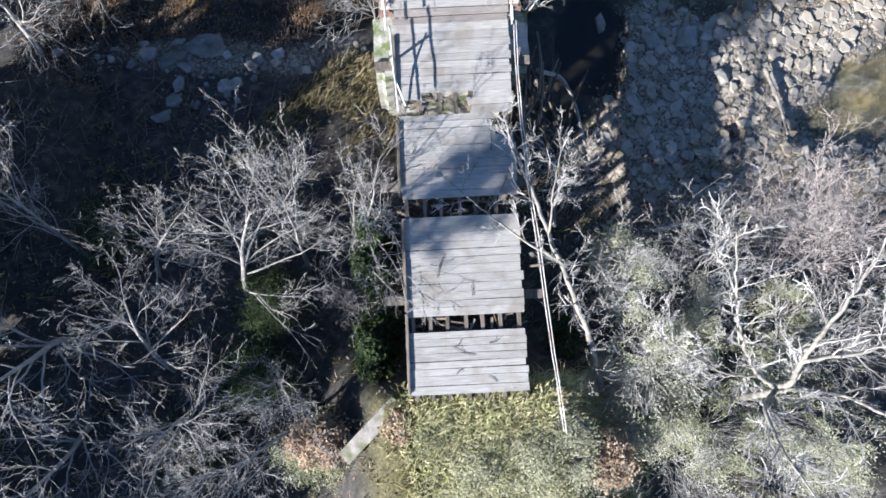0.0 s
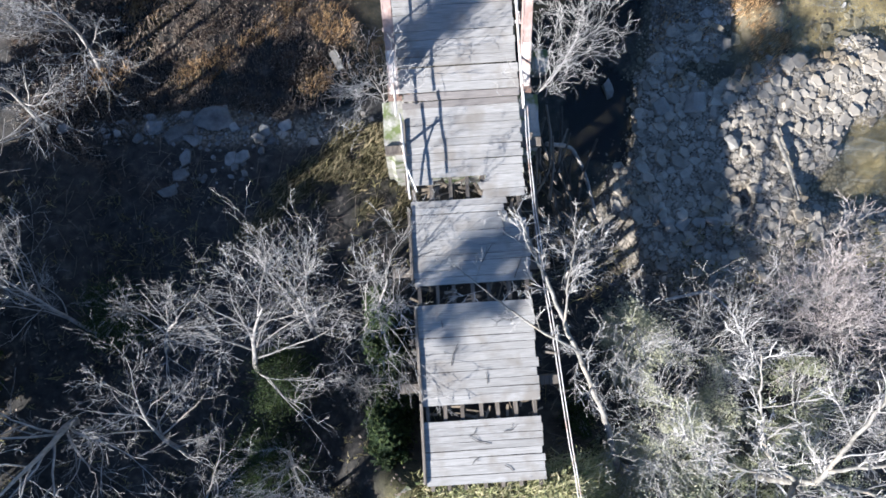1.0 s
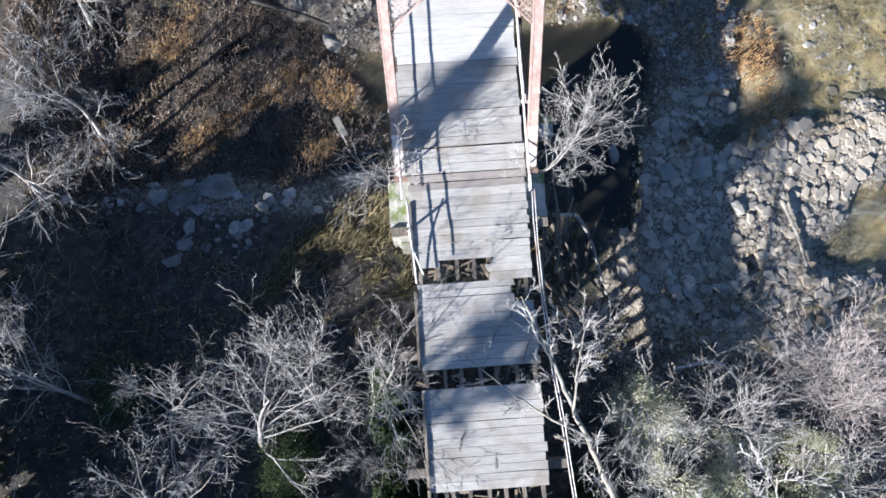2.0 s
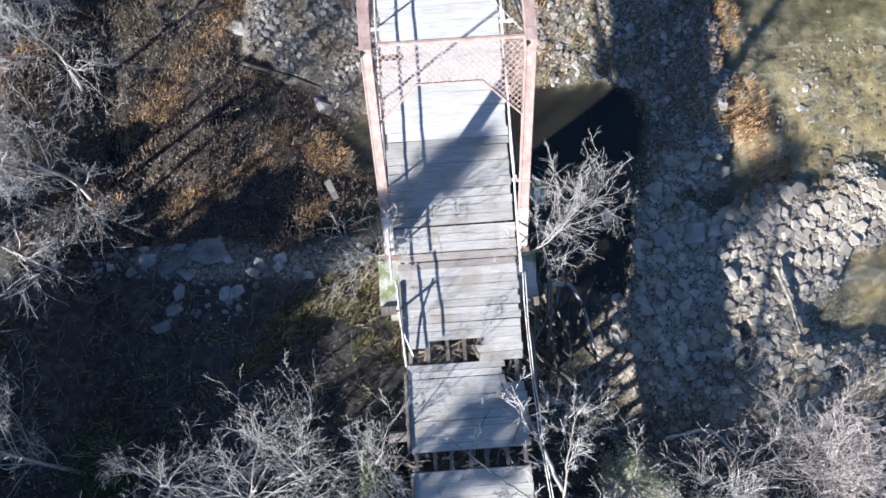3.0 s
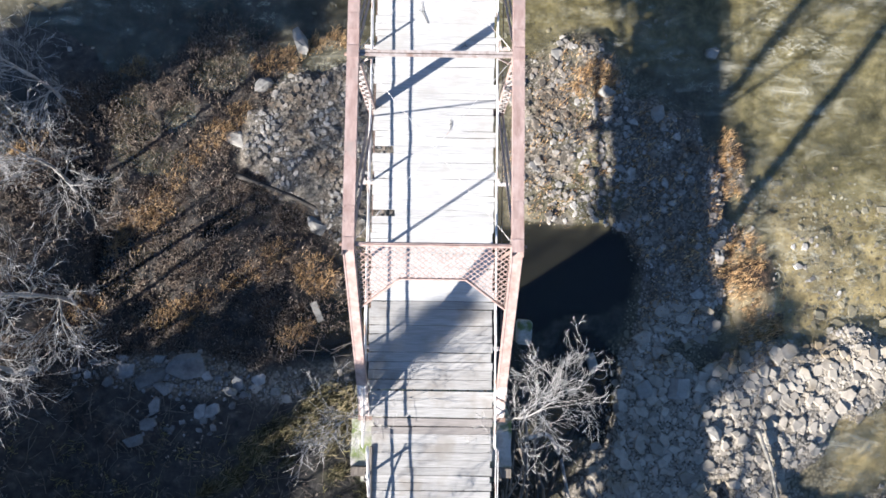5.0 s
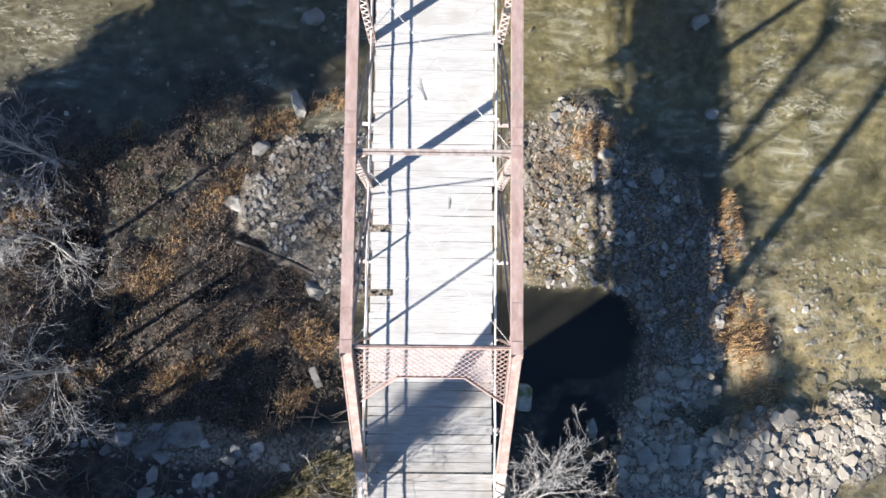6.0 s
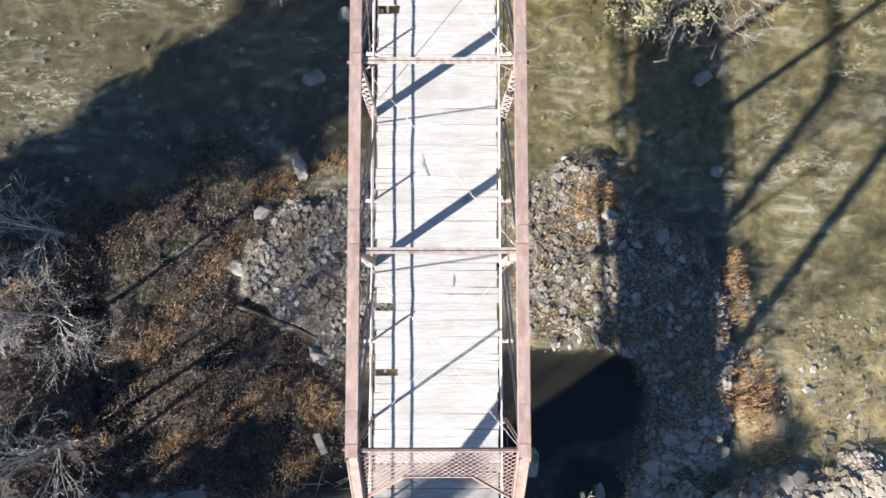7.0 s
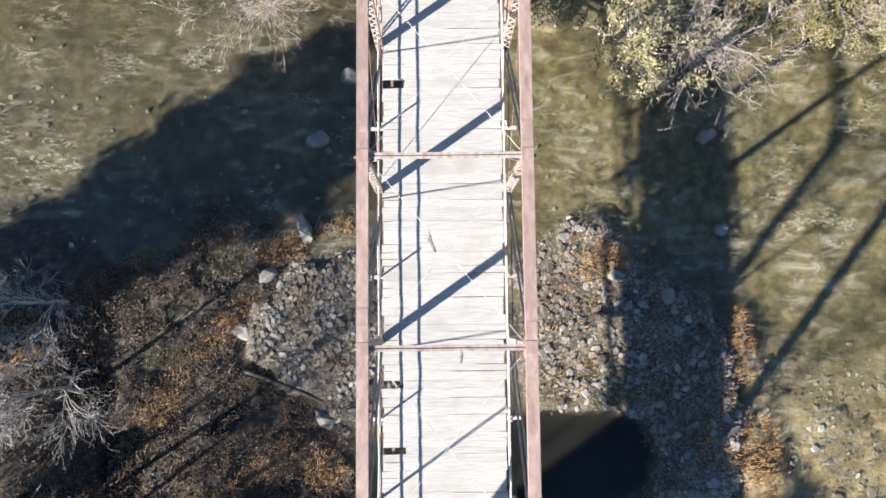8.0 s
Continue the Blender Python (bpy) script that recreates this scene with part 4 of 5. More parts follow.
def stones(name, mask, box, tiers, seed, label, keep=0.5, soft=0.6, material=None, flat=(0.3, 0.55), parent=None):
    """Stones laid close together in tiers of (spacing, least and largest half-width, rise)."""
    r = np.random.RandomState(seed)
    b = Build()
    for gap, least, most, rise in tiers:
        gx, gy = np.meshgrid(np.arange(box[0], box[1], gap), np.arange(box[2], box[3], gap))
        x = (gx + r.uniform(-0.48, 0.48, gx.shape) * gap).ravel()
        y = (gy + r.uniform(-0.48, 0.48, gy.shape) * gap).ravel()
        ok = mask(x, y) > keep + (r.rand(len(x)) - 0.5) * soft
        x, y = x[ok], y[ok]
        z = height(x, y)
        for px, py, pz in zip(x, y, z):
            v, f = SLABS[r.randint(36)]
            s = least + (most - least) * r.rand() ** 1.8
            w = v * np.array((s * r.uniform(0.9, 1.25), s * r.uniform(0.6, 1.0), s * r.uniform(*flat)))
            a = r.rand() * 6.283
            c, q = math.cos(a), math.sin(a)
            t, u = r.uniform(-0.16, 0.16, 2)
            w = np.stack([w[:, 0] * c - w[:, 1] * q + px, w[:, 0] * q + w[:, 1] * c + py, w[:, 2] + t * w[:, 0] + u * w[:, 1] + pz + s * rise], 1)
            b.add(w.tolist(), f)
    return solo(name, b, material or M_stone, label, "gravel", kind="stuff")


def bar_mask(x, y):
    return zones(x, y)[0] * (1 - pond(x, y))


bar_a = stones("gravel_bar", lambda x, y: bar_mask(x, y) * (0.85 + 0.4 * fbm(x, y, 0.6)), (5.5, 21.5, 2.2, 15), ((0.11, 0.035, 0.075, 0.1), (0.25, 0.06, 0.19, 0.1), (0.6, 0.14, 0.42, 0.08)), 3,
               "angular pale limestone cobbles on the gravel bar", keep=0.4, flat=(0.2, 0.46))
bar_b = stones("gravel_bar", lambda x, y: bar_mask(x, y) * (1.9 * fbm(x, y, 0.55, 5) - 0.1), (2.5, 15, 13, 28), ((0.13, 0.03, 0.06, 0.1), (0.29, 0.06, 0.17, 0.12), (0.75, 0.13, 0.3, 0.14)), 6,
               "brown-grey limestone rubble on the midstream bar", keep=0.55, material=M_rubble)
bar_c = stones("gravel_bar", lambda x, y: bar_mask(x, y) * (2.6 * fbm(x + 3, y, 0.6, 5) - 0.5), (-16, 0, 10, 28), ((0.13, 0.03, 0.06, 0.1), (0.28, 0.06, 0.16, 0.12), (0.8, 0.12, 0.28, 0.14)), 7,
               "brown-grey limestone rubble on the leafy bar", keep=0.5, material=M_rubble)
stones("river_bed_stones", lambda x, y: (0.9 * patch(x, y, 17.5, 16.0, 5, 5) + 0.3) * (1 - 0.6 * zones(x, y)[1]), (11, 23, 12, 36), ((0.32, 0.05, 0.12, 0.1), (1.0, 0.12, 0.26, 0.2)), 4,
       "yellowish stones lying in the shallow river", keep=0.72, soft=0.8, material=M_rubble)
stones("river_stones", lambda x, y: 0.3 + 0.4 * fbm(x, y, 0.3), (-20, 11, 26, 38), ((0.8, 0.06, 0.17, 0.3),), 5, "stones lying in the shaded river", keep=0.6, soft=0.3)


def loose_stones(bar, mask, box, count, seed, size, material):
    """The larger stones of a bar, each an object of its own on shared meshes."""
    r = np.random.RandomState(seed)
    kinds = []
    for i in range(12):
        b = Build()
        v, f = SLABS[3 * i]
        b.add((v * np.array((1.0, r.uniform(0.6, 0.95), r.uniform(0.3, 0.5)))).tolist(), f)
        me = b.mesh("stone")
        me.materials.append(material)
        kinds.append(me)
    x, y, r = scatter(mask, box, count * 8, seed + 1, 0.6, 0.2)
    z = height(x, y)
    for i in range(min(count, len(x))):
        ob = new("stone", kinds[i % 12])
        ob.parent = bar
        s = r.uniform(*size)
        ob.matrix_basis = pose(x[i], y[i], z[i] + s * 0.2, r.uniform(-9, 9), r.uniform(-9, 9), r.uniform(0, 360)) @ Matrix.Scale(s, 4)


def boulder(x, y, size, seed, material, label, sink=0.2, turn=0.0):
    r = random.Random(seed)
    bm = bmesh.new()
    for _ in range(16):
        d = Vector((r.gauss(0, 1), r.gauss(0, 1), r.gauss(0, 1)))
        d /= max(abs(d.x), abs(d.y), abs(d.z)) ** 0.6 * d.length ** 0.4
        bm.verts.new((d.x * size[0], d.y * size[1], d.z * size[2]))
    hull = bmesh.ops.convex_hull(bm, input=bm.verts[:])
    bmesh.ops.delete(bm, geom=[v for v in hull["geom_interior"] if isinstance(v, bmesh.types.BMVert)], context="VERTS")
    bmesh.ops.bevel(bm, geom=bm.edges[:], offset=0.03 * size[0], segments=1, affect="EDGES")
    bmesh.ops.triangulate(bm, faces=bm.faces[:])
    bmesh.ops.subdivide_edges(bm, edges=[g for g in bm.edges if g.calc_length() > 0.3 * size[0]], cuts=2)
    off = Vector((seed * 3.1, 0, 0))
    for v in bm.verts:
        v.co *= 1 + 0.09 * noise.noise(v.co * (1.6 / size[0]) + off) + 0.05 * noise.noise(v.co * (5.0 / size[0]) + off)
    me = bpy.data.meshes.new("boulder")
    bm.to_mesh(me)
    bm.free()
    ob = solo("boulder", me, material, label, "boulder", group="river boulders")
    ob.matrix_world = pose(x, y, max(ground_at(x, y), -6.55) + size[2] * sink, r.uniform(-8, 8), r.uniform(-8, 8), turn)


for k, (x, y, a, c, h, turn) in enumerate([
        (-10.9, 11.9, 0.95, 0.6, 0.3, 12), (-12.3, 11.4, 0.75, 0.4, 0.2, 25), (-13.5, 11.7, 0.5, 0.35, 0.2, 0), (-11.8, 11.0, 0.45, 0.25, 0.16, 150),
        (-12.9, 8.8, 0.45, 0.3, 0.15, 15), (-7.6, 11.4, 0.35, 0.25, 0.2, 20)]):
    boulder(x, y, (a, c, h), 20 + k, M_ledge, "blue-grey shaded limestone boulder on the bank", 0.35, turn)
for k, (x, y, a, c, h, turn) in enumerate([
        (-8.8, 10.9, 0.3, 0.22, 0.25, 0), (-9.25, 22.3, 0.8, 0.38, 0.1, -25), (-8.0, 24.7, 0.5, 0.3, 0.25, 30), (-6.32, 26.8, 0.35, 0.75, 0.35, 18),
        (-5.85, 31.0, 0.62, 0.42, 0.3, 5), (5.4, 26.3, 0.3, 0.26, 0.2, 0), (7.7, 24.5, 0.42, 0.26, 0.2, -20), (10.0, 23.6, 0.4, 0.34, 0.25, 50),
        (-5.3, 18.3, 0.4, 0.55, 0.25, 20), (10.7, 11.3, 0.6, 0.5, 0.25, 0), (9.2, 11.2, 0.45, 0.4, 0.25, 30), (12.2, 9.4, 0.4, 0.35, 0.22, 0),
        (12.75, 26.6, 0.35, 0.3, 0.25, 0), (12.2, 31.0, 0.5, 0.32, 0.35, 30), (-4.3, 34.0, 0.5, 0.4, 0.3, 0), (9.0, 5.96, 0.35, 0.3, 0.22, 0), (9.7, 5.9, 0.35, 0.28, 0.22, 50),
        (10.4, 5.87, 0.3, 0.28, 0.2, 0), (11.0, 6.0, 0.36, 0.3, 0.22, 20), (7.0, 12.3, 0.3, 0.5, 0.35, 10)]):
    boulder(x, y, (a, c, h), 60 + k, M_boulder_pale, "pale limestone boulder among river stones", 0.45, turn)

stones("ledge_rubble", lambda x, y: union(patch(x, y, -13.0, 11.6, 4.6, 0.9, -4, 0.5), patch(x, y, -8.6, 11.0, 1.4, 0.5, 10, 0.5), 0.55 * patch(x, y, -10.5, 10.0, 3.5, 1.2, 0, 0.8)),
       (-20, -6, 8, 14), ((0.3, 0.06, 0.16, 0.1), (0.7, 0.18, 0.42, 0.2)), 44, "broken blue-grey ledge rock along the shaded shore", material=M_ledge)

b = bmesh.new()
bmesh.ops.create_cube(b, size=1.0)
for v in b.verts:
    v.co = Vector((v.co.x * 0.62, v.co.y * 1.05, v.co.z * 1.1))
bmesh.ops.bevel(b, geom=b.edges[:], offset=0.07, segments=2, affect="EDGES")
me = bpy.data.meshes.new("concrete_block")
b.to_mesh(me)
b.free()
ob = solo("concrete_block", me, M_concrete, "mossy broken concrete block standing in the pool", "concrete block")
ob.matrix_world = pose(3.98, 13.65, -6.2, 3, 2, -4)


# ---------------------------------------------------------------- leaf litter, weeds and grass
def litter(name, mask, box, count, seed, size, lift, material, label, category, keep=0.5):
    """Small curled blades or leaves lying about."""
    x, y, r = scatter(mask, box, count, seed, keep)
    z = np.maximum(height(x, y), WATER) + r.uniform(0.01, lift, len(x))
    n = len(x)
    a = r.rand(n) * 6.283
    s = size[0] + (size[1] - size[0]) * r.rand(n)
    t = r.uniform(-0.6, 0.6, n)
    v = []
    for i in range(n):
        c, q = math.cos(a[i]) * s[i], math.sin(a[i]) * s[i]
        h = t[i] * s[i]
        px, py, pz = x[i], y[i], z[i]
        v += [(px - c, py - q, pz - h * 0.3), (px + q * 0.55, py - c * 0.55, pz + abs(h) * 0.4), (px + c, py + q, pz + h), (px - q * 0.55, py + c * 0.55, pz)]
    b = Build()
    b.v = v
    b.f = [(4 * i, 4 * i + 1, 4 * i + 2, 4 * i + 3) for i in range(n)]
    return solo(name, b, material, label, category, kind="stuff")


def tufts(name, mask, box, count, seed, blades, tall, material, label, category, keep=0.5, lean=(0.5, 0.4), width=0.02):
    """Clumps of thin stems, leaning with the last flood."""
    x, y, r = scatter(mask, box, count, seed, keep)
    z = np.maximum(height(x, y), WATER - 0.05)
    b = Build()
    for px, py, pz in zip(x, y, z):
        hgt = tall * r.uniform(0.5, 1.1)
        for _ in range(blades):
            dx, dy = r.normal(lean[0], 0.45) * hgt, r.normal(lean[1], 0.45) * hgt
            w = width * r.uniform(0.6, 1.4)
            ox, oy = r.normal(0, 0.1, 2)
            a = r.rand() * 3.14
            wx, wy = math.cos(a) * w, math.sin(a) * w
            p0 = (px + ox, py + oy, pz - 0.03)
            p1 = (px + ox + dx * 0.5, py + oy + dy * 0.5, pz + hgt * 0.65)
            p2 = (px + ox + dx, py + oy + dy, pz + hgt * r.uniform(0.55, 1.0))
            b.add([(p0[0] - wx, p0[1] - wy, p0[2]), (p0[0] + wx, p0[1] + wy, p0[2]), (p1[0] + wx, p1[1] + wy, p1[2]),
                   (p1[0] - wx, p1[1] - wy, p1[2]), p2], [(0, 1, 2, 3), (3, 2, 4)])
    return solo(name, b, material, label, category, kind="stuff")


def leaf_mask(x, y):
    clump = smooth(0.44, 0.54, fbm(x, y, 0.9, 5))
    return (1 - smooth(0.15, 0.5, pond(x, y))) * zones(x, y)[1] * (0.12 + 0.88 * clump) * (0.45 + 0.55 * smooth(-0.1, 0.06, height(x, y) - WATER)) + 0.1


litter("leaf_litter", leaf_mask, (-20, -2.5, 10, 28), 120000, 8, (0.018, 0.042), 0.1, M_litter, "brown fallen leaves matted on the bank", "leaf litter", 0.58)
litter("bar_litter", lambda x, y: bar_mask(x, y) * (0.2 + 0.9 * fbm(x + 40, y, 0.5)), (-10, 15, 13, 28), 26000, 15, (0.02, 0.042), 0.14, M_litter, "dead leaves caught among the stones", "leaf litter", 0.5)
litter("bank_litter", lambda x, y: 0.2 + 0.6 * fbm(x, y, 0.7), (-20, 14, -12, 10), 16000, 9, (0.05, 0.1), 0.12, M_litter, "sparse dead leaves on the shaded bank", "leaf litter", 0.62)


def weed_mask(x, y):
    band = union(patch(x, y, -10.4, 22.0, 2.6, 0.6, 48), patch(x, y, -12.8, 18.8, 2.4, 0.8, 52), patch(x, y, -7.4, 25.8, 1.5, 0.7, 15), patch(x, y, -5.3, 26.9, 1.5, 0.6, 10), patch(x, y, -5.4, 16.1, 1.0, 1.0, 0),
                 patch(x, y, -15.4, 13.9, 1.0, 1.3, 0), patch(x, y, -10.9, 14.6, 2.0, 0.6, 30), patch(x, y, -8.2, 16.2, 2.6, 0.5, 38), patch(x, y, -6.2, 13.4, 1.0, 0.5, 30), patch(x, y, -14.0, 25.5, 0.8, 0.7, 0),
                 patch(x, y, 13.3, 21.2, 0.7, 2.6, 0), patch(x, y, 13.8, 16.2, 1.1, 2.4, 0), patch(x, y, 14.6, 13.9, 1.3, 1.2, 40), patch(x, y, 7.1, 25.0, 1.2, 0.9, 0), patch(x, y, -18.6, 22.0, 1.6, 1.2, 0))
    return band * (0.2 + 1.4 * fbm(x, y, 1.1, 5))


tufts("dry_weeds", weed_mask, (-20, 17, 11, 29), 16000, 12, 14, 0.24, M_weed, "orange-brown dead weeds flattened along the waterline", "weeds", 0.5, width=0.009)
tufts("bank_grass", lambda x, y: zones(x, y)[2] * 1.2, (-12, -1.5, 5, 13), 2600, 13, 9, 0.4, M_moss, "green and straw grass combed flat by floods", "grass", 0.5, (0.8, 0.55))
tufts("bank_weeds", lambda x, y: 0.2 + 0.62 * fbm(x, y, 0.5) - 0.5 * smooth(4.5, 7.5, y) * smooth(3, 6, x), (-20, 19, -12, 9.5), 5200, 14, 6, 0.55, M_straw,
      "thin straw-coloured weeds on the shaded bank", "weeds", 0.6, (0.2, 0.2), 0.014)


tufts("dead_stems", lambda x, y: zones(x, y)[1] * (0.3 + 0.9 * fbm(x + 9, y, 0.9)), (-19, -2.5, 11, 28), 9000, 16, 6, 0.24, M_litter, "brown dead stems standing in the leaf mat", "weeds", 0.5, (0.3, 0.2), 0.014)
tufts("bar_weeds", lambda x, y: bar_mask(x, y) * (0.2 + 0.9 * fbm(x + 25, y, 0.7)), (2.5, 15, 12, 28), 2600, 17, 6, 0.26, M_weed, "dead weeds between the river stones", "weeds", 0.55, (0.3, 0.2), 0.012)


def sticks(name, box, count, seed, label):
    """Thin dead sticks strewn on the ground."""
    r = np.random.RandomState(seed)
    x, y = r.uniform(box[0], box[1], count), r.uniform(box[2], box[3], count)
    z = np.maximum(height(x, y), WATER) + 0.03
    b = Build()
    for i in range(count):
        a, ln = r.normal(0.5, 0.9), r.uniform(0.25, 1.3)
        dx, dy = math.cos(a) * ln / 2, math.sin(a) * ln / 2
        w = r.uniform(0.006, 0.02)
        b.twig([(x[i] - dx, y[i] - dy, z[i]), (x[i] + r.normal(0, 0.05), y[i] + r.normal(0, 0.05), z[i] + 0.05), (x[i] + dx, y[i] + dy, z[i] + r.uniform(0, 0.12))], [w, w, w * 0.6], 4)
    solo(name, b, M_timber, label, "sticks", kind="stuff")


sticks("bank_sticks", (-19, -2.6, 2, 13), 800, 31, "grey dead sticks strewn on the shaded bank")
sticks("bank_sticks", (2.6, 18, -4, 6), 900, 32, "grey dead sticks strewn under the trees")


# ---------------------------------------------------------------- driftwood
def log(pts, r0, r1, material, label, name="driftwood_log"):
    b = Build()
    p = np.array(pts, float)
    t = np.linspace(0, len(p) - 1, 5 * len(p))
    fine = np.stack([np.interp(t, range(len(p)), p[:, i]) for i in range(3)], 1)
    for _ in range(3):
        fine[1:-1] = (fine[:-2] + fine[1:-1] * 2 + fine[2:]) / 4
    rr = np.linspace(r0, r1, len(fine)) * (1 + 0.12 * np.sin(np.arange(len(fine)) * 1.9))
    b.tube(fine, rr, 8)
    solo(name, b, material, label, "driftwood", group="driftwood", smooth=True)


dr = random.Random(4)
for k in range(46):
    x, y = dr.uniform(2.5, 5.0), dr.uniform(4.4, 8.6)
    z = -5.8 + (5.2 - x) * 1.35 + dr.uniform(-0.2, 0.4)
    a = dr.uniform(-0.5, 0.9) + math.pi / 2
    ln = dr.uniform(1.0, 2.9)
    d = Vector((math.cos(a) * ln, math.sin(a) * ln, dr.uniform(-1.1, 0.3)))
    log([(x, y, z), tuple(Vector((x, y, z)) + d * 0.5 + Vector((dr.uniform(-0.2, 0.2), 0, 0.12))), tuple(Vector((x, y, z)) + d)],
        dr.uniform(0.04, 0.12), dr.uniform(0.02, 0.05), dr.choice((M_wet_wood, M_timber, M_wet_wood)), "dark weathered drift log heaped beside the trestle")
log([(3.6, 9.4, -3.6), (4.9, 9.5, -4.9), (5.5, 8.4, -5.4), (5.9, 6.6, -5.7)], 0.1, 0.06, M_bark, "curved bare driftwood limb on the bank", "driftwood_limb")
log([(14.0, 9.6, -5.4), (14.6, 8.0, -5.5), (14.9, 6.6, -5.6)], 0.1, 0.05, M_bark_white, "pale stripped log lying on stones", "driftwood_log")
log([(-10.6, 10.9, -6.2), (-9.0, 10.6, -6.1), (-7.2, 11.2, -6.1)], 0.06, 0.03, M_bark, "thin grey drift branch on the bank")
log([(-9.0, 20.5, -6.15), (-6.8, 19.7, -6.1), (-4.6, 18.7, -6.15)], 0.12, 0.09, M_wet_wood, "dark waterlogged log among leaves")
log([(8.5, 2.6, -5.2), (10.5, 2.9, -5.3), (11.6, 1.4, -5.0)], 0.08, 0.05, M_bark, "curved grey branch on the shaded bank")

b = Build()
b.box((0, 0, 0), (0.3, 0.95, 0.05))
ob = solo("loose_board", b, M_boulder_pale, "pale loose board floating at the leafy shore", "board")
ob.matrix_world = pose(-5.23, 14.4, WATER + 0.05, 2, -3, 24)


# ---------------------------------------------------------------- trees
def grow(seed, tall, radius, limbs=8, spread=0.75, lean=(0, 0), levels=4, twig=0.0075, first=0.25, thin=1.0, reach=0.6):
    """Branch lines of a bare tree from its foot at the origin: trunk and limbs in one mesh, twigs in another."""
    r = random.Random(seed)
    wood, fine = Build(), Build()

    def line(p, d, length, steps, wander, lift):
        pts = [p]
        step = length / steps
        for _ in range(steps):
            d = (d + Vector((r.gauss(0, wander), r.gauss(0, wander), r.gauss(0, wander) + lift))).normalized()
            p = p + d * step
            pts.append(p)
        return pts

    def child_dir(d, angle):
        axis_ = d.orthogonal().normalized()
        axis_.rotate(Matrix.Rotation(r.uniform(0, 6.283), 3, d))
        out = d.copy()
        out.rotate(Matrix.Rotation(angle, 3, axis_))
        return out

    def branch(pts, rad, level, length):
        n = len(pts)
        rr = [max(twig * 0.7, rad * (1 - 0.8 * i / (n - 1))) for i in range(n)]
        if level < 2:
            wood.tube([tuple(p) for p in pts], rr, 7 if level == 0 else 5)
        else:
            fine.twig(pts, rr, 4 if level == 2 else 3)
        if level >= levels:
            return
        count = limbs if level == 0 else int((7, 6, 4)[min(level - 1, 2)] * thin + r.random())
        for c in range(count):
            f = (first + (1 - first) * (c + r.random()) / count) if level == 0 else 0.12 + 0.88 * (c + r.random()) / count
            f = min(f, 0.98)
            i = min(int(f * (n - 1)), n - 2)
            p = pts[i].lerp(pts[i + 1], f * (n - 1) - i)
            d = (pts[i + 1] - pts[i]).normalized()
            ang = (spread, 0.72, 0.7, 0.62)[level] * r.uniform(0.6, 1.35)
            nl = length * (reach, 0.6, 0.6, 0.55)[level] * r.uniform(0.6, 1.2) * (1.15 - 0.55 * f)
            nr = max(twig * 0.8, rr[i] * r.uniform(0.34, 0.5))
            branch(line(p, child_dir(d, ang), nl, (6, 5, 4, 3)[level], (0.15, 0.17, 0.16, 0.14)[level], (0.07, 0.04, 0.02, 0.02)[level]), nr, level + 1, nl)

    d0 = Vector((lean[0], lean[1], 1)).normalized()
    branch(line(Vector((0, 0, -0.25)), d0, tall, 8, 0.07, 0.02), radius, 0, tall)
    return wood, fine


def bare_tree(name, x, y, seed, tall, radius, label, bark=None, twigs=None, group="bare trees", z=None, **kw):
    base = ground_at(x, y) if z is None else z
    ob = thing(name, label, "tree", group=group)
    wood, fine = grow(seed, tall, radius, **kw)
    part("trunk", wood, bark or M_bark, ob, smooth=True)
    part("crown", fine, twigs or M_twig, ob)
    ob.matrix_world = pose(x, y, base, 0, 0, 0)
    return ob


GREY = "leafless grey-barked tree with a haze of fine twigs"
t1 = bare_tree("bare_tree", -9.0, 0.1, 31, 8.4, 0.15, GREY, limbs=11, spread=0.75, lean=(0.06, 0.36), thin=0.78)
t2 = bare_tree("bare_tree", -4.7, 1.2, 32, 7.4, 0.12, GREY, limbs=12, spread=0.7, lean=(0.1, 0.4), thin=0.8)
t3 = bare_tree("bare_tree", -16.9, -0.9, 33, 8.4, 0.18, "leafless tree with pale spreading lower limbs", limbs=11, spread=0.8, lean=(0.42, 0.14), thin=0.75, first=0.15)
t4 = bare_tree("bare_tree", -16.2, 2.6, 34, 7.4, 0.11, GREY, limbs=11, spread=0.6, lean=(0.12, 0.4), thin=0.8)
copy_thing(t2, pose(-8.0, -1.9, ground_at(-8.0, -1.9), 0, 0, 255) @ Matrix.Scale(0.72, 4))
copy_thing(t3, pose(-15.6, -4.4, ground_at(-15.6, -4.4), 0, 0, -12) @ Matrix.Scale(0.8, 4))
copy_thing(t1, pose(-13.2, 1.7, ground_at(-13.2, 1.7), 0, 0, -30) @ Matrix.Scale(0.74, 4))
copy_thing(t2, pose(-11.2, -5.6, ground_at(-11.2, -5.6), 0, 0, 40) @ Matrix.Scale(0.5, 4))
copy_thing(t1, pose(-12.2, -2.4, ground_at(-12.2, -2.4), 0, 0, 20) @ Matrix.Scale(0.8, 4))
copy_thing(t4, pose(-6.3, -4.3, ground_at(-6.3, -4.3), 0, 0, 110) @ Matrix.Scale(0.85, 4))
copy_thing(t4, pose(-6.6, 1.6, ground_at(-6.6, 1.6), 0, 0, -15) @ Matrix.Scale(0.95, 4))
copy_thing(t3, pose(-11.0, -4.6, ground_at(-11.0, -4.6), 0, 0, 75) @ Matrix.Scale(0.75, 4))
copy_thing(t2, pose(-4.0, -0.9, ground_at(-4.0, -0.9), 0, 0, 60) @ Matrix.Scale(0.5, 4))
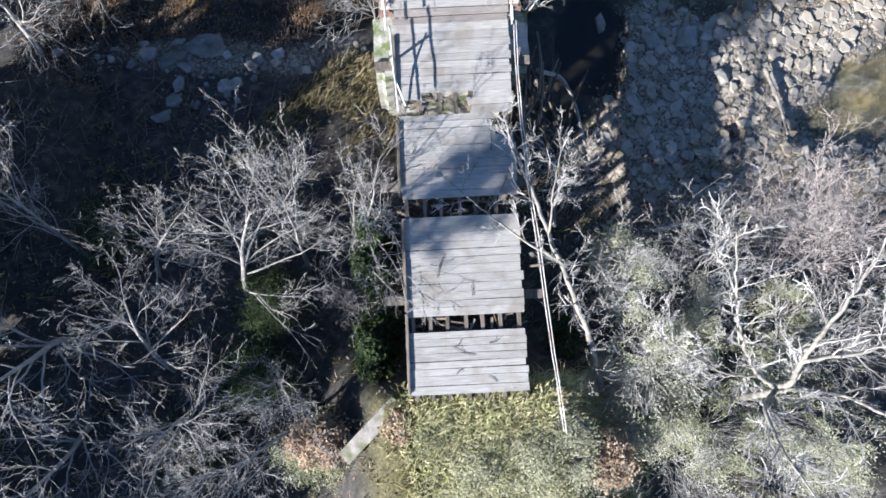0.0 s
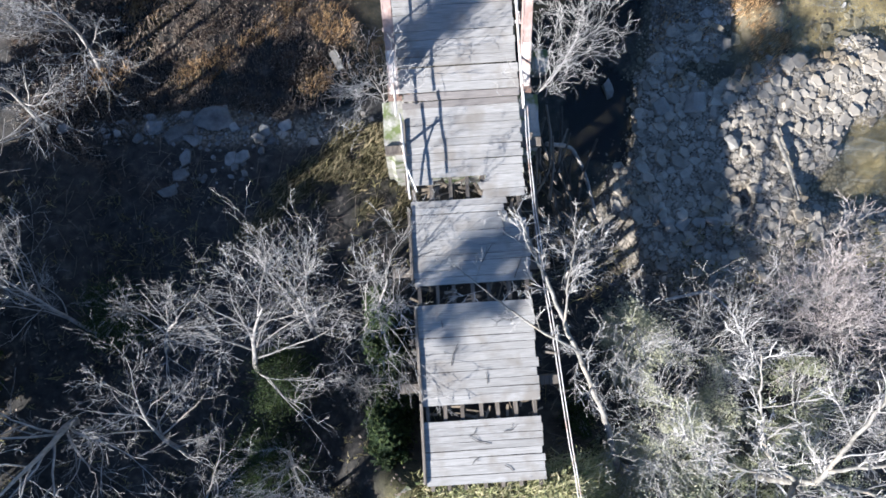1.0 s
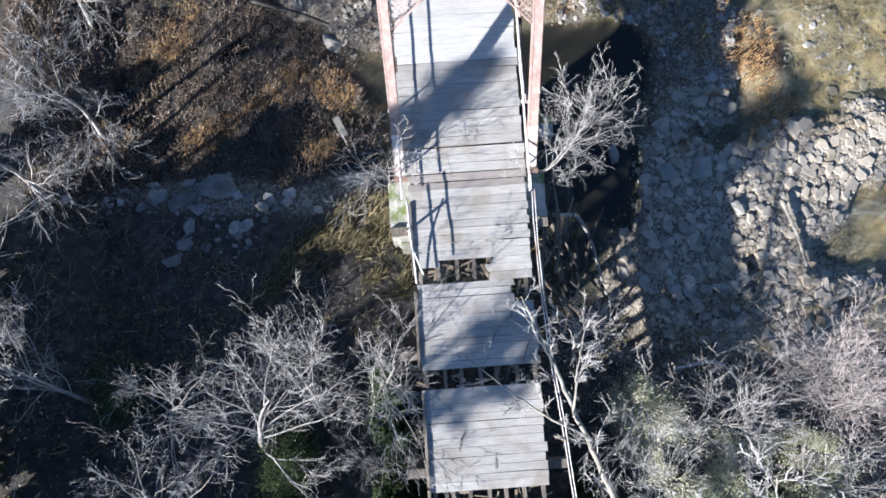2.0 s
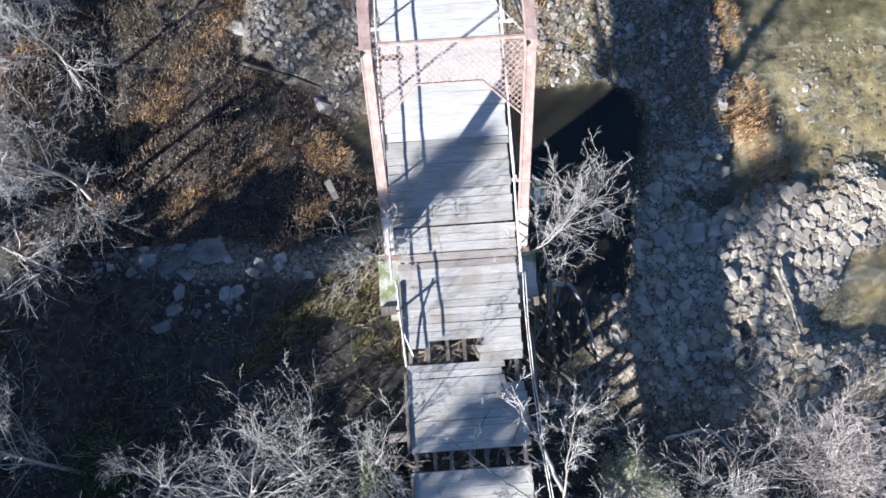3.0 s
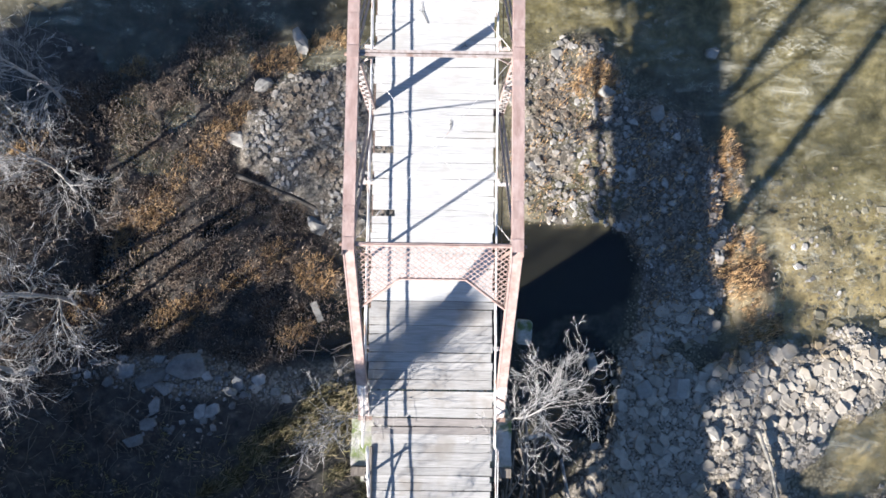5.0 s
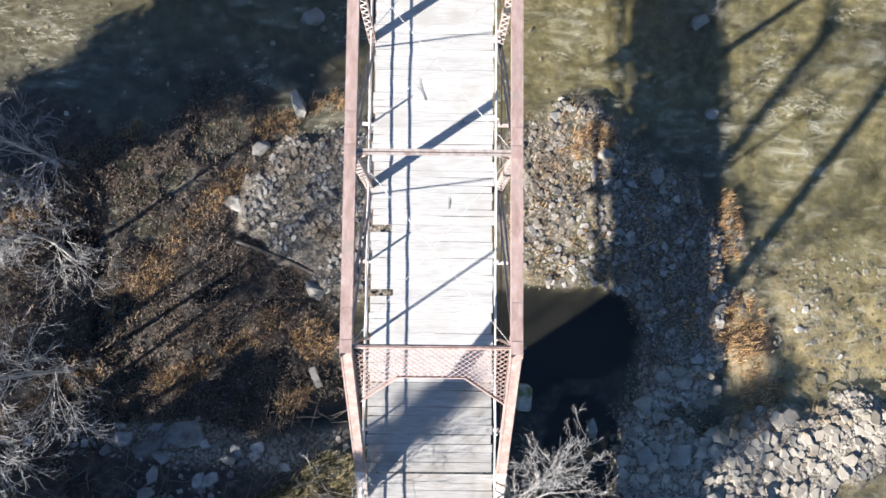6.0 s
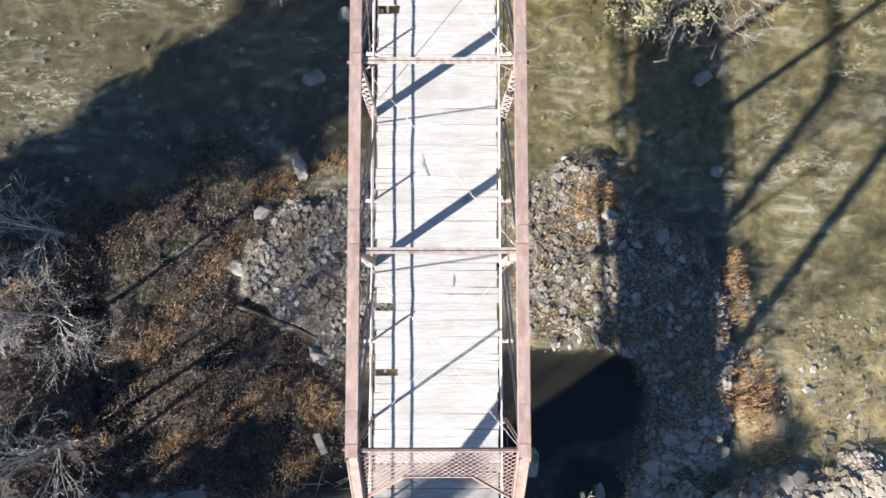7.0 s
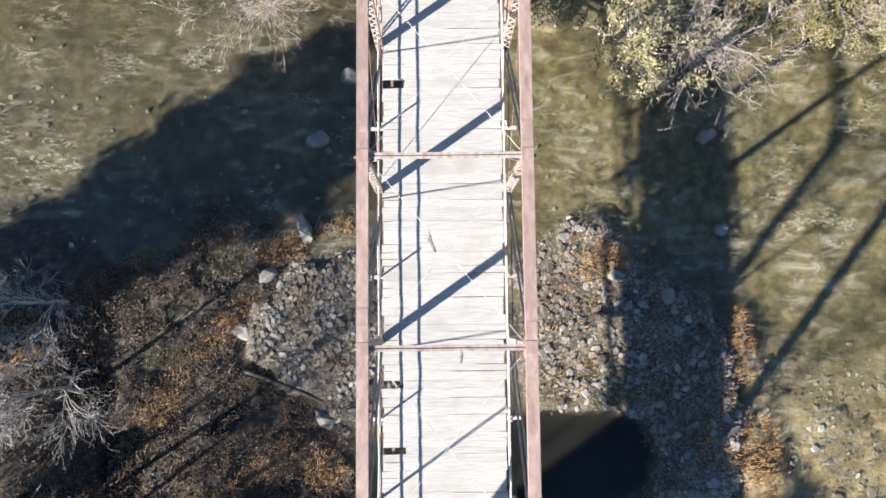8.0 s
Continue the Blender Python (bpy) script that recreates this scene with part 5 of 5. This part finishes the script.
t5 = bare_tree("bare_tree", 7.2, 1.6, 35, 7.4, 0.09, "slender leafless tree with pale upright twigs", thin=0.85, limbs=9, spread=0.5, lean=(0.02, 0.12))
t6 = bare_tree("bare_tree", 4.4, 3.0, 36, 6.3, 0.08, "slender leafless sapling beside the trestle", limbs=7, spread=0.5, lean=(-0.02, 0.3), thin=0.8)
t7 = bare_tree("bare_shrub", 13.6, 1.0, 37, 5.8, 0.055, "spreading reddish leafless shrub with fanned stems", M_bark, M_twig_pink, thin=0.75, limbs=18, spread=0.42, first=0.03, lean=(0.02, 0.25), reach=0.85)
copy_thing(t7, pose(15.2, 0.6, ground_at(15.2, 0.6), 0, 0, 40) @ Matrix.Scale(0.95, 4))
BRUSH = "pale leafless brush with fine upright stems"
t12 = bare_tree("bare_shrub", 9.3, 0.2, 43, 5.4, 0.05, BRUSH, M_twig, M_twig, thin=0.7, limbs=17, spread=0.45, first=0.03, lean=(0.02, 0.2), reach=0.85)
for x, y, turn, sc in ((7.6, -2.6, 80, 0.95), (10.8, -5.2, 200, 0.9), (12.4, -2.0, 300, 0.95), (8.0, -6.2, 150, 0.85)):
    copy_thing(t12, pose(x, y, ground_at(x, y), 0, 0, turn) @ Matrix.Scale(sc, 4))
# west bank
t8 = bare_tree("bare_tree", -15.9, 14.6, 38, 7.6, 0.12, "leafless grey tree leaning over the leafy shore", limbs=11, spread=0.8, lean=(0.32, 0.18), first=0.2)
copy_thing(t8, pose(-16.1, 19.6, ground_at(-16.1, 19.6), 0, 0, 20) @ Matrix.Scale(0.9, 4))
copy_thing(t8, pose(-16.7, 23.6, ground_at(-16.7, 23.6), 0, 0, -25) @ Matrix.Scale(0.82, 4))
copy_thing(t8, pose(-17.8, 11.6, ground_at(-17.8, 11.6), 0, 0, 35) @ Matrix.Scale(1.0, 4))

# the tree that leans over the approach deck, and the sycamore
lt = thing("leaning_tree", "pale leafless tree leaning over the approach deck", "tree", at=(5.0, -3.6, -2.2))
inv = Matrix.Translation((-5.0, 3.6, 2.2))
lw, lf = Build(), Build()
lr = random.Random(8)


def limb(wood, fine, pts, r0, r1, twigs, reach, r, fan=0.9, sides=7):
    """A limb along a line with side branches and twigs."""
    p = np.array(pts, float)
    t = np.linspace(0, len(p) - 1, 6 * len(p))
    f = np.stack([np.interp(t, range(len(p)), p[:, i]) for i in range(3)], 1)
    for _ in range(4):
        f[1:-1] = (f[:-2] + f[1:-1] * 2 + f[2:]) / 4
    n = len(f)
    f[1:-1] += np.array([[r.gauss(0, 0.02) for _ in range(3)] for _ in range(n - 2)])
    rr = np.linspace(r0, r1, n)
    wood.tube(f, rr, sides)
    for k in range(twigs):
        i = min(n - 2, int(n * (0.2 + 0.8 * (k + r.random()) / twigs)))
        d = Vector(f[i + 1] - f[i]).normalized()
        side = Vector((r.gauss(0, 1), r.gauss(0, 1), r.gauss(0, 0.6))).normalized()
        d = (d + side * fan).normalized()
        q, ln = Vector(f[i]), reach * r.uniform(0.5, 1.2)
        sub = [q]
        for _ in range(5):
            d = (d + Vector((r.gauss(0, 0.16), r.gauss(0, 0.16), r.gauss(0, 0.16) + 0.04))).normalized()
            q = q + d * ln / 5
            sub.append(q)
        s0 = max(0.012, rr[i] * 0.42)
        fine.tube([tuple(v) for v in sub], np.linspace(s0, 0.008, 6), 4, cap=False)
        for _ in range(7):
            j = r.randrange(1, 6)
            e = ((sub[j] - sub[j - 1]).normalized() + Vector((r.gauss(0, 0.6), r.gauss(0, 0.6), r.gauss(0, 0.5)))).normalized()
            q2, l2 = sub[j], ln * r.uniform(0.2, 0.5)
            tw = [q2, q2 + e * l2 * 0.5, q2 + (e + Vector((r.gauss(0, 0.25), r.gauss(0, 0.25), 0.1))) * l2]
            fine.twig(tw, [0.012, 0.011, 0.009], 3)
            for _ in range(3):
                e2 = (e + Vector((r.gauss(0, 0.6), r.gauss(0, 0.6), r.gauss(0, 0.5)))).normalized()
                fine.twig([tw[1], tw[1] + e2 * l2 * 0.5], [0.01, 0.008], 3)


limb(lw, lf, [(5.2, -3.7, -2.4), (4.7, -1.6, -1.4), (3.9, 0.2, -0.4), (2.75, 3.0, 0.9), (2.0, 4.9, 1.6), (1.4, 6.2, 2.1)], 0.14, 0.03, 11, 1.6, lr)
limb(lw, lf, [(3.7, 1.1, 0.3), (2.2, 2.0, 0.9), (0.6, 3.3, 1.2), (-0.6, 4.4, 1.4)], 0.06, 0.014, 9, 1.1, lr, sides=5)
limb(lw, lf, [(3.0, 2.0, 0.95), (3.1, 3.6, 1.6), (3.5, 5.2, 1.9)], 0.05, 0.015, 7, 1.1, lr, sides=5)
part("trunk", lw, M_bark_white, lt, smooth=True).matrix_parent_inverse = inv
part("crown", lf, M_twig, lt).matrix_parent_inverse = inv

sy = thing("sycamore_tree", "large leafless sycamore with thick cream-white limbs", "tree", at=(10.6, -4.6, -4.0))
inv = Matrix.Translation((-10.6, 4.6, 4.0))
sw, sf = Build(), Build()
sr = random.Random(21)
limb(sw, sf, [(10.6, -4.6, -4.6), (10.4, -4.0, -1.0), (10.0, -3.3, 2.0)], 0.192, 0.112, 6, 1.4, sr, sides=10)
limb(sw, sf, [(10.0, -3.3, 1.9), (9.1, -2.7, 2.6), (7.9, -1.6, 4.6), (7.1, -0.8, 6.2), (6.6, 0.6, 7.4), (6.4, 1.6, 8.1)], 0.090, 0.017, 15, 1.5, sr)
limb(sw, sf, [(10.0, -3.3, 1.9), (9.6, -2.8, 3.8), (8.8, -2.0, 5.8), (9.4, -0.8, 6.6), (9.9, 0.2, 7.2), (10.6, 1.6, 7.6)], 0.109, 0.022, 14, 1.6, sr)
limb(sw, sf, [(10.0, -3.3, 1.9), (10.5, -3.2, 2.6), (11.6, -3.4, 3.2), (12.8, -4.2, 4.0), (13.6, -5.2, 4.6)], 0.102, 0.022, 13, 1.6, sr)
limb(sw, sf, [(10.1, -3.4, 1.6), (9.0, -3.6, 3.0), (9.0, -4.8, 4.2), (9.6, -6.2, 5.2)], 0.090, 0.022, 12, 1.5, sr)
limb(sw, sf, [(9.1, -2.7, 2.6), (8.0, -2.6, 3.0), (6.8, -1.9, 3.2), (5.9, -1.2, 3.4)], 0.045, 0.011, 12, 1.2, sr)
limb(sw, sf, [(8.9, -1.9, 5.9), (10.2, -1.7, 6.4), (11.4, -1.2, 6.8), (12.6, 0.0, 7.0)], 0.064, 0.017, 13, 1.5, sr)
part("trunk", sw, M_bark_white, sy, smooth=True).matrix_parent_inverse = inv
part("crown", sf, M_twig, sy).matrix_parent_inverse = inv


# ---------------------------------------------------------------- shrubs with leaves
def shrub(name, x, y, z, size, seed, leaf_mat, label, leaves=5000, leaf=(0.024, 0.048), stems=20, holes=0.35, category="shrub", twig_mat=None):
    """Stems and many small leaves in uneven clumps round them."""
    r = np.random.RandomState(seed)
    ob = thing(name, label, category, group="leafy shrubs")
    foot = Build()
    clumps = []
    for _ in range(stems * 4):
        d = r.normal(0, 1, 3)
        d /= np.linalg.norm(d)
        q = d * r.uniform(0.35, 1.0) ** 0.6 * np.array(size)
        q[2] = abs(q[2]) * 0.95 + 0.1 * size[2]
        clumps.append(q)
    for q in clumps:
        mid = q * np.array((0.45, 0.45, 0.6)) + r.normal(0, 0.08, 3)
        foot.tube([(q[0] * 0.12, q[1] * 0.12, -0.3), tuple(mid), tuple(q * 1.04)], [0.03, 0.018, 0.008], 4, cap=False)
    part("branchwork", foot, twig_mat or M_twig, ob)
    c = np.array(clumps)
    leaves = int(leaves * 2.9)
    pick = r.randint(0, len(c), leaves)
    rad = 0.3 * min(size[0], size[1]) * (0.6 + 0.8 * r.rand(len(c)))
    p = c[pick] + r.normal(0, 1, (leaves, 3)) * (rad[pick, None] * np.array((0.55, 0.55, 0.5)))
    p[:, 2] = np.maximum(p[:, 2], -0.2)
    keep = fbm(p[:, 0] + x, p[:, 1] + y, 1.6) > holes * 0.9
    p = p[keep]
    n = len(p)
    s = r.uniform(leaf[0], leaf[1], n)
    face = r.normal(0, 0.6, (n, 3)) + np.array((-0.5, -0.35, 0.75))
    a = np.cross(face, r.normal(0, 1, (n, 3)))
    a /= np.linalg.norm(a, axis=1, keepdims=True)
    u = np.cross(face, a)
    u /= np.linalg.norm(u, axis=1, keepdims=True)
    quad = np.stack([p - a * s[:, None], p + u * s[:, None] * 0.5, p + a * s[:, None], p - u * s[:, None] * 0.5], 1).reshape(-1, 3)
    b = Build()
    b.v = [tuple(v) for v in quad]
    b.f = [(4 * i, 4 * i + 1, 4 * i + 2, 4 * i + 3) for i in range(n)]
    part("foliage", b, leaf_mat, ob)
    ob.matrix_world = pose(x, y, z)
    return ob


tufts("roadside_grass", lambda x, y: smooth(5.4, 2.8, np.abs(x - 2.2)) * smooth(-2.5, -3.3, y) * (0.65 + 0.6 * fbm(x, y, 0.8)), (-4, 7.5, -11, -2.6), 9000, 18, 9, 0.5, M_grass,
      "pale green grass and vines over the closed road", "grass", 0.45, (0.25, 0.2), 0.016)
YG = "bushy yellow-green honeysuckle shrub by the bridge approach"
shrub("honeysuckle_shrub", 0.9, -6.2, -0.7, (2.4, 1.8, 1.0), 1, M_leaf_yellow, YG, 5000)
shrub("honeysuckle_shrub", -1.5, -4.9, -0.9, (1.2, 1.2, 0.8), 2, M_leaf_green, YG, 3000)
shrub("honeysuckle_shrub", 3.4, -5.6, -0.9, (1.5, 1.6, 1.1), 3, M_leaf_yellow, YG, 4500)
shrub("honeysuckle_shrub", 6.5, 1.1, -4.2, (1.5, 2.0, 2.3), 4, M_leaf_yellow, "tall yellow-green shrub beside the trestle", 6000)
shrub("honeysuckle_shrub", 7.2, -1.6, -3.2, (1.7, 1.8, 3.0), 5, M_leaf_yellow, "tall yellow-green shrub beside the trestle", 5500, holes=0.5)
shrub("honeysuckle_shrub", 7.0, -4.6, -3.2, (1.9, 1.8, 2.6), 6, M_leaf_yellow, "tall yellow-green shrub beside the trestle", 6500)
shrub("honeysuckle_shrub", 9.6, -5.6, -3.4, (2.0, 1.8, 2.4), 7, M_leaf_green, "green shrub under the sycamore", 6000, holes=0.5)
shrub("honeysuckle_shrub", 12.4, -5.0, -3.6, (2.2, 2.0, 2.2), 8, M_leaf_green, "green shrub under the sycamore", 6000, holes=0.5)
shrub("honeysuckle_shrub", 13.0, -1.4, -4.0, (1.8, 1.7, 2.0), 9, M_leaf_green, "green shrub under the sycamore", 5000, holes=0.5)
shrub("honeysuckle_shrub", 9.4, -1.4, -4.0, (1.9, 2.0, 2.4), 26, M_leaf_yellow, "pale green brush under the sycamore", 6000, holes=0.55)
shrub("honeysuckle_shrub", 11.0, -3.4, -4.0, (2.0, 1.8, 2.2), 27, M_leaf_yellow, "pale green brush under the sycamore", 6000, holes=0.55)
shrub("honeysuckle_shrub", 5.4, -3.2, -3.6, (0.9, 1.1, 2.4), 28, M_leaf_yellow, "pale green brush beside the approach", 2500, holes=0.5)
shrub("honeysuckle_shrub", 14.6, -6.6, -3.8, (2.2, 1.9, 1.8), 29, M_leaf_yellow, "pale green brush under the sycamore", 5000, holes=0.55)
shrub("honeysuckle_shrub", 12.0, -8.0, -3.4, (2.4, 1.6, 1.8), 30, M_leaf_green, "pale green brush under the sycamore", 5000, holes=0.55)
shrub("evergreen_shrub", -7.9, 0.4, -4.6, (1.4, 1.6, 2.4), 10, M_leaf_dark, "dark evergreen shrub in the shaded wood", 5000)
shrub("evergreen_shrub", -8.6, -2.8, -4.4, (1.9, 1.7, 2.2), 11, M_leaf_dark, "dark evergreen shrub in the shaded wood", 6000)
shrub("evergreen_shrub", -5.8, -5.6, -3.8, (2.2, 1.5, 2.2), 12, M_leaf_green, "dull green shrub in the shaded wood", 5500)
shrub("evergreen_shrub", -3.2, -0.8, -4.2, (0.8, 1.6, 2.4), 13, M_leaf_dark, "dark evergreen shrub beside the deck", 3000)
# The next two are added to stop low sun passing under the deck.
shrub("evergreen_shrub", -3.5, 2.2, -5.4, (0.8, 1.9, 4.7), 31, M_leaf_dark, "dark evergreen shrub added to block sun under the trestle deck", 7000, leaf=(0.06, 0.11), holes=0.2)
shrub("evergreen_shrub", -3.5, -1.6, -4.6, (0.8, 1.7, 4.0), 32, M_leaf_dark, "dark evergreen shrub added to block sun under the trestle deck", 6000, leaf=(0.06, 0.11), holes=0.2)
shrub("evergreen_shrub", -10.6, -5.4, -4.0, (2.2, 1.6, 2.0), 14, M_leaf_dark, "dark evergreen shrub in the shaded wood", 5500)
shrub("evergreen_shrub", -14.6, 3.6, -4.9, (1.5, 1.6, 2.6), 15, M_leaf_dark, "dark evergreen shrub in the shaded wood", 4500)
shrub("evergreen_shrub", 4.0, -1.6, -4.0, (0.6, 1.2, 2.0), 16, M_leaf_dark, "dark evergreen shrub beside the deck", 2500)
shrub("weed_clump", -5.6, -5.0, -1.9, (1.4, 0.9, 0.9), 17, M_weed_pale, "orange dead weeds on the embankment", 2500, (0.04, 0.08))
shrub("weed_clump", 4.9, -6.0, -0.9, (0.9, 1.1, 0.8), 18, M_weed_pale, "orange dead weeds on the embankment", 2200, (0.04, 0.08))
shrub("weed_clump", -2.6, -4.4, -0.9, (0.5, 0.9, 0.6), 19, M_weed_pale, "orange dead weeds on the embankment", 1500, (0.04, 0.08))
# north bank
NB = "sunlit overhanging shrub with sparse yellow leaves"
shrub("overhanging_shrub", 8.2, 34.2, -4.2, (1.5, 2.4, 3.6), 20, M_leaf_straw, NB, 3600, leaf=(0.05, 0.1), holes=0.5)
shrub("overhanging_shrub", 10.4, 34.6, -4.2, (1.7, 2.2, 2.6), 21, M_leaf_straw, NB, 2200, leaf=(0.05, 0.09), holes=0.6)
shrub("overhanging_shrub", 5.2, 36.9, -4.0, (2.4, 1.9, 2.0), 22, M_leaf_straw, "straw-coloured shrub on the far bank", 4000, leaf=(0.04, 0.08), holes=0.5)
shrub("overhanging_shrub", 17.2, 36.0, -4.4, (2.6, 2.0, 2.6), 23, M_straw, "straw-coloured shrub on the far bank", 5000, leaf=(0.04, 0.08), holes=0.5)
shrub("overhanging_shrub", 13.4, 37.2, -4.4, (2.0, 2.0, 2.6), 24, M_straw, "straw-coloured shrub on the far bank", 4000, leaf=(0.04, 0.08), holes=0.5)
shrub("overhanging_shrub", 20.4, 35.6, -4.6, (2.2, 2.2, 2.8), 25, M_leaf_straw, "yellow-leaved shrub on the far bank", 4000, leaf=(0.05, 0.09), holes=0.5)
t9 = bare_tree("bare_shrub", 10.4, 36.4, 39, 6.0, 0.1, "bare sunlit shrub arching over the river", M_bark, M_twig_pink, thin=0.8, limbs=18, spread=0.5, first=0.03, lean=(0, -0.62), reach=0.8)
copy_thing(t9, pose(-8.6, 38.2, ground_at(-8.6, 38.2), 0, 0, 10) @ Matrix.Scale(0.8, 4))
copy_thing(t9, pose(15.8, 38.0, ground_at(15.8, 38.0), 0, 0, -15) @ Matrix.Scale(0.8, 4))
copy_thing(t9, pose(19.5, 37.6, ground_at(19.5, 37.6), 0, 0, 20) @ Matrix.Scale(0.8, 4))

# bushes that lean out from the pier on both sides of the deck
t10 = bare_tree("pier_bush", 2.75, 10.7, 40, 3.9, 0.038, "small bare bush fanning out beside the deck edge", M_twig, M_twig, limbs=17, spread=0.8, first=0.05, lean=(0.55, 0.02), z=-0.9, reach=0.8, levels=4, thin=0.7, twig=0.006)
t11 = bare_tree("pier_bush", -2.75, 10.7, 41, 3.3, 0.036, "small bare bush tangled round the truss foot", M_bark, M_twig, limbs=13, spread=0.95, first=0.05, lean=(-0.1, 0.15), z=-0.9, thin=0.8, reach=0.75, levels=3, twig=0.0075)

# wood added on the slope, west of the view, to shade the bank
SHADE = "tall bare tree added on the western slope to cast shade"
w1 = bare_tree("wood_tree", -20.6, -10.5, 51, 9.4, 0.15, SHADE, limbs=13, spread=0.8, levels=3, twig=0.012, thin=0.85)
w2 = bare_tree("wood_tree", -27.5, -9.5, 52, 9.0, 0.15, SHADE, limbs=13, spread=0.8, levels=3, twig=0.012, thin=0.85)
for k, (x, y, sc, tn) in enumerate([(-20.5, 7.5, 1.1, 20), (-22, 2.5, 0.8, 110), (-23, -6, 0.9, 60),
                                   (-27, 2, 1.0, 250), (-22.5, 10.5, 1.1, 75), (-28, 18, 1.4, 160)]):
    ob = copy_thing((w1, w2)[k % 2], pose(x, y, ground_at(x, y), 0, 0, tn) @ Matrix.Scale(sc, 4))
    tagged(ob, SHADE)


def cedar(x, y, tall, wide, seed, low=0.0, n=4500, label="dense dark evergreen added on the western slope to cast shade"):
    r = np.random.RandomState(seed)
    ob = thing("cedar_tree", label, "tree", group="cedars")
    tb = Build()
    tb.tube([(0, 0, -0.3), (0.05, 0, tall * 0.5), (0, 0.05, tall * 0.97)], [0.2, 0.12, 0.02], 8)
    part("trunk", tb, M_bark, ob, smooth=True)
    h = r.rand(n) ** 0.8
    a = r.rand(n) * 6.283
    rad = wide * np.sqrt(np.clip(1 - ((h - 0.38) / 0.63) ** 2, 0.02, 1)) * (0.45 + 0.55 * r.rand(n) ** 0.5) * (0.8 + 0.3 * np.sin(a * 5 + h * 20) + 0.25 * np.sin(a * 3 - h * 31))
    foot = 0.5 + low * tall
    p = np.stack([rad * np.cos(a), rad * np.sin(a), foot + h * (tall - foot)], 1)
    s = r.uniform(0.14, 0.3, n)
    d = r.normal(0, 1, (n, 3))
    d /= np.linalg.norm(d, axis=1, keepdims=True)
    u = np.cross(d, r.normal(0, 1, (n, 3)))
    u /= np.linalg.norm(u, axis=1, keepdims=True)
    quad = np.stack([p - d * s[:, None], p + u * s[:, None] * 0.6, p + d * s[:, None], p - u * s[:, None] * 0.6], 1).reshape(-1, 3)
    b = Build()
    b.v = [tuple(v) for v in quad]
    b.f = [(4 * i, 4 * i + 1, 4 * i + 2, 4 * i + 3) for i in range(n)]
    part("crown", b, M_leaf_dark, ob)
    ob.matrix_world = pose(x, y, ground_at(x, y))
    return ob


# Evergreens added west of the view to shade the water, bank and deck.
c1 = cedar(-23.0, 20.4, 9.2, 2.0, 1, 0.1)
HIGH = "tall high-crowned evergreen added out of view to cast shade"
# Raised crowns shade deck and river but leave the nearer trees in sun.
cedar(-19.3, -9.7, 17.0, 1.5, 2, 0.74, 1000, HIGH)
cedar(-22.0, -1.3, 18.4, 0.85, 3, 0.82, 380, HIGH)
cedar(-24.2, 17.7, 11.0, 2.4, 4, 0.58, 3000, HIGH)
cedar(-27.6, 16.6, 11.5, 2.4, 5, 0.6, 3000, HIGH)
for x, y, sc in ((-24.5, 20.6, 1.05), (-26.5, 19.6, 1.1), (-25.2, 21.0, 1.15), (-22, 3.1, 0.75), (-24, 0.9, 0.8), (-21.5, 8.6, 0.4), (-22.6, 11.6, 0.42), (-20.6, 5.6, 0.45),
                 (-20.2, 8.2, 0.32), (-20.6, 7.4, 0.3), (-21, -5.4, 0.76), (-25.5, -9.5, 0.85), (-22.5, -13.2, 0.75), (-22.5, -17.3, 0.9), (-19.5, -12.6, 0.7), (-20.8, -1.6, 0.84), (-21.5, -9.0, 0.76), (-20.4, 1.2, 0.85), (-21.6, -3.6, 0.8), (-20.6, -7.2, 0.74), (-21.2, 5.0, 0.78), (-22.6, -0.4, 0.95), (-23.2, -7.4, 0.82), (-22.8, -10.8, 0.82)):
    copy_thing(c1, pose(x, y, ground_at(x, y), 0, 0, x * 37) @ Matrix.Scale(sc, 4))

# ---------------------------------------------------------------- single stones of the bars
loose_stones(bar_a, bar_mask, (6, 20, 4, 14), 280, 51, (0.16, 0.38), M_stone)
loose_stones(bar_b, bar_mask, (3.5, 13.5, 17, 27), 150, 53, (0.12, 0.24), M_rubble)
loose_stones(bar_c, bar_mask, (-10, -2.8, 18, 27), 160, 55, (0.1, 0.2), M_rubble)
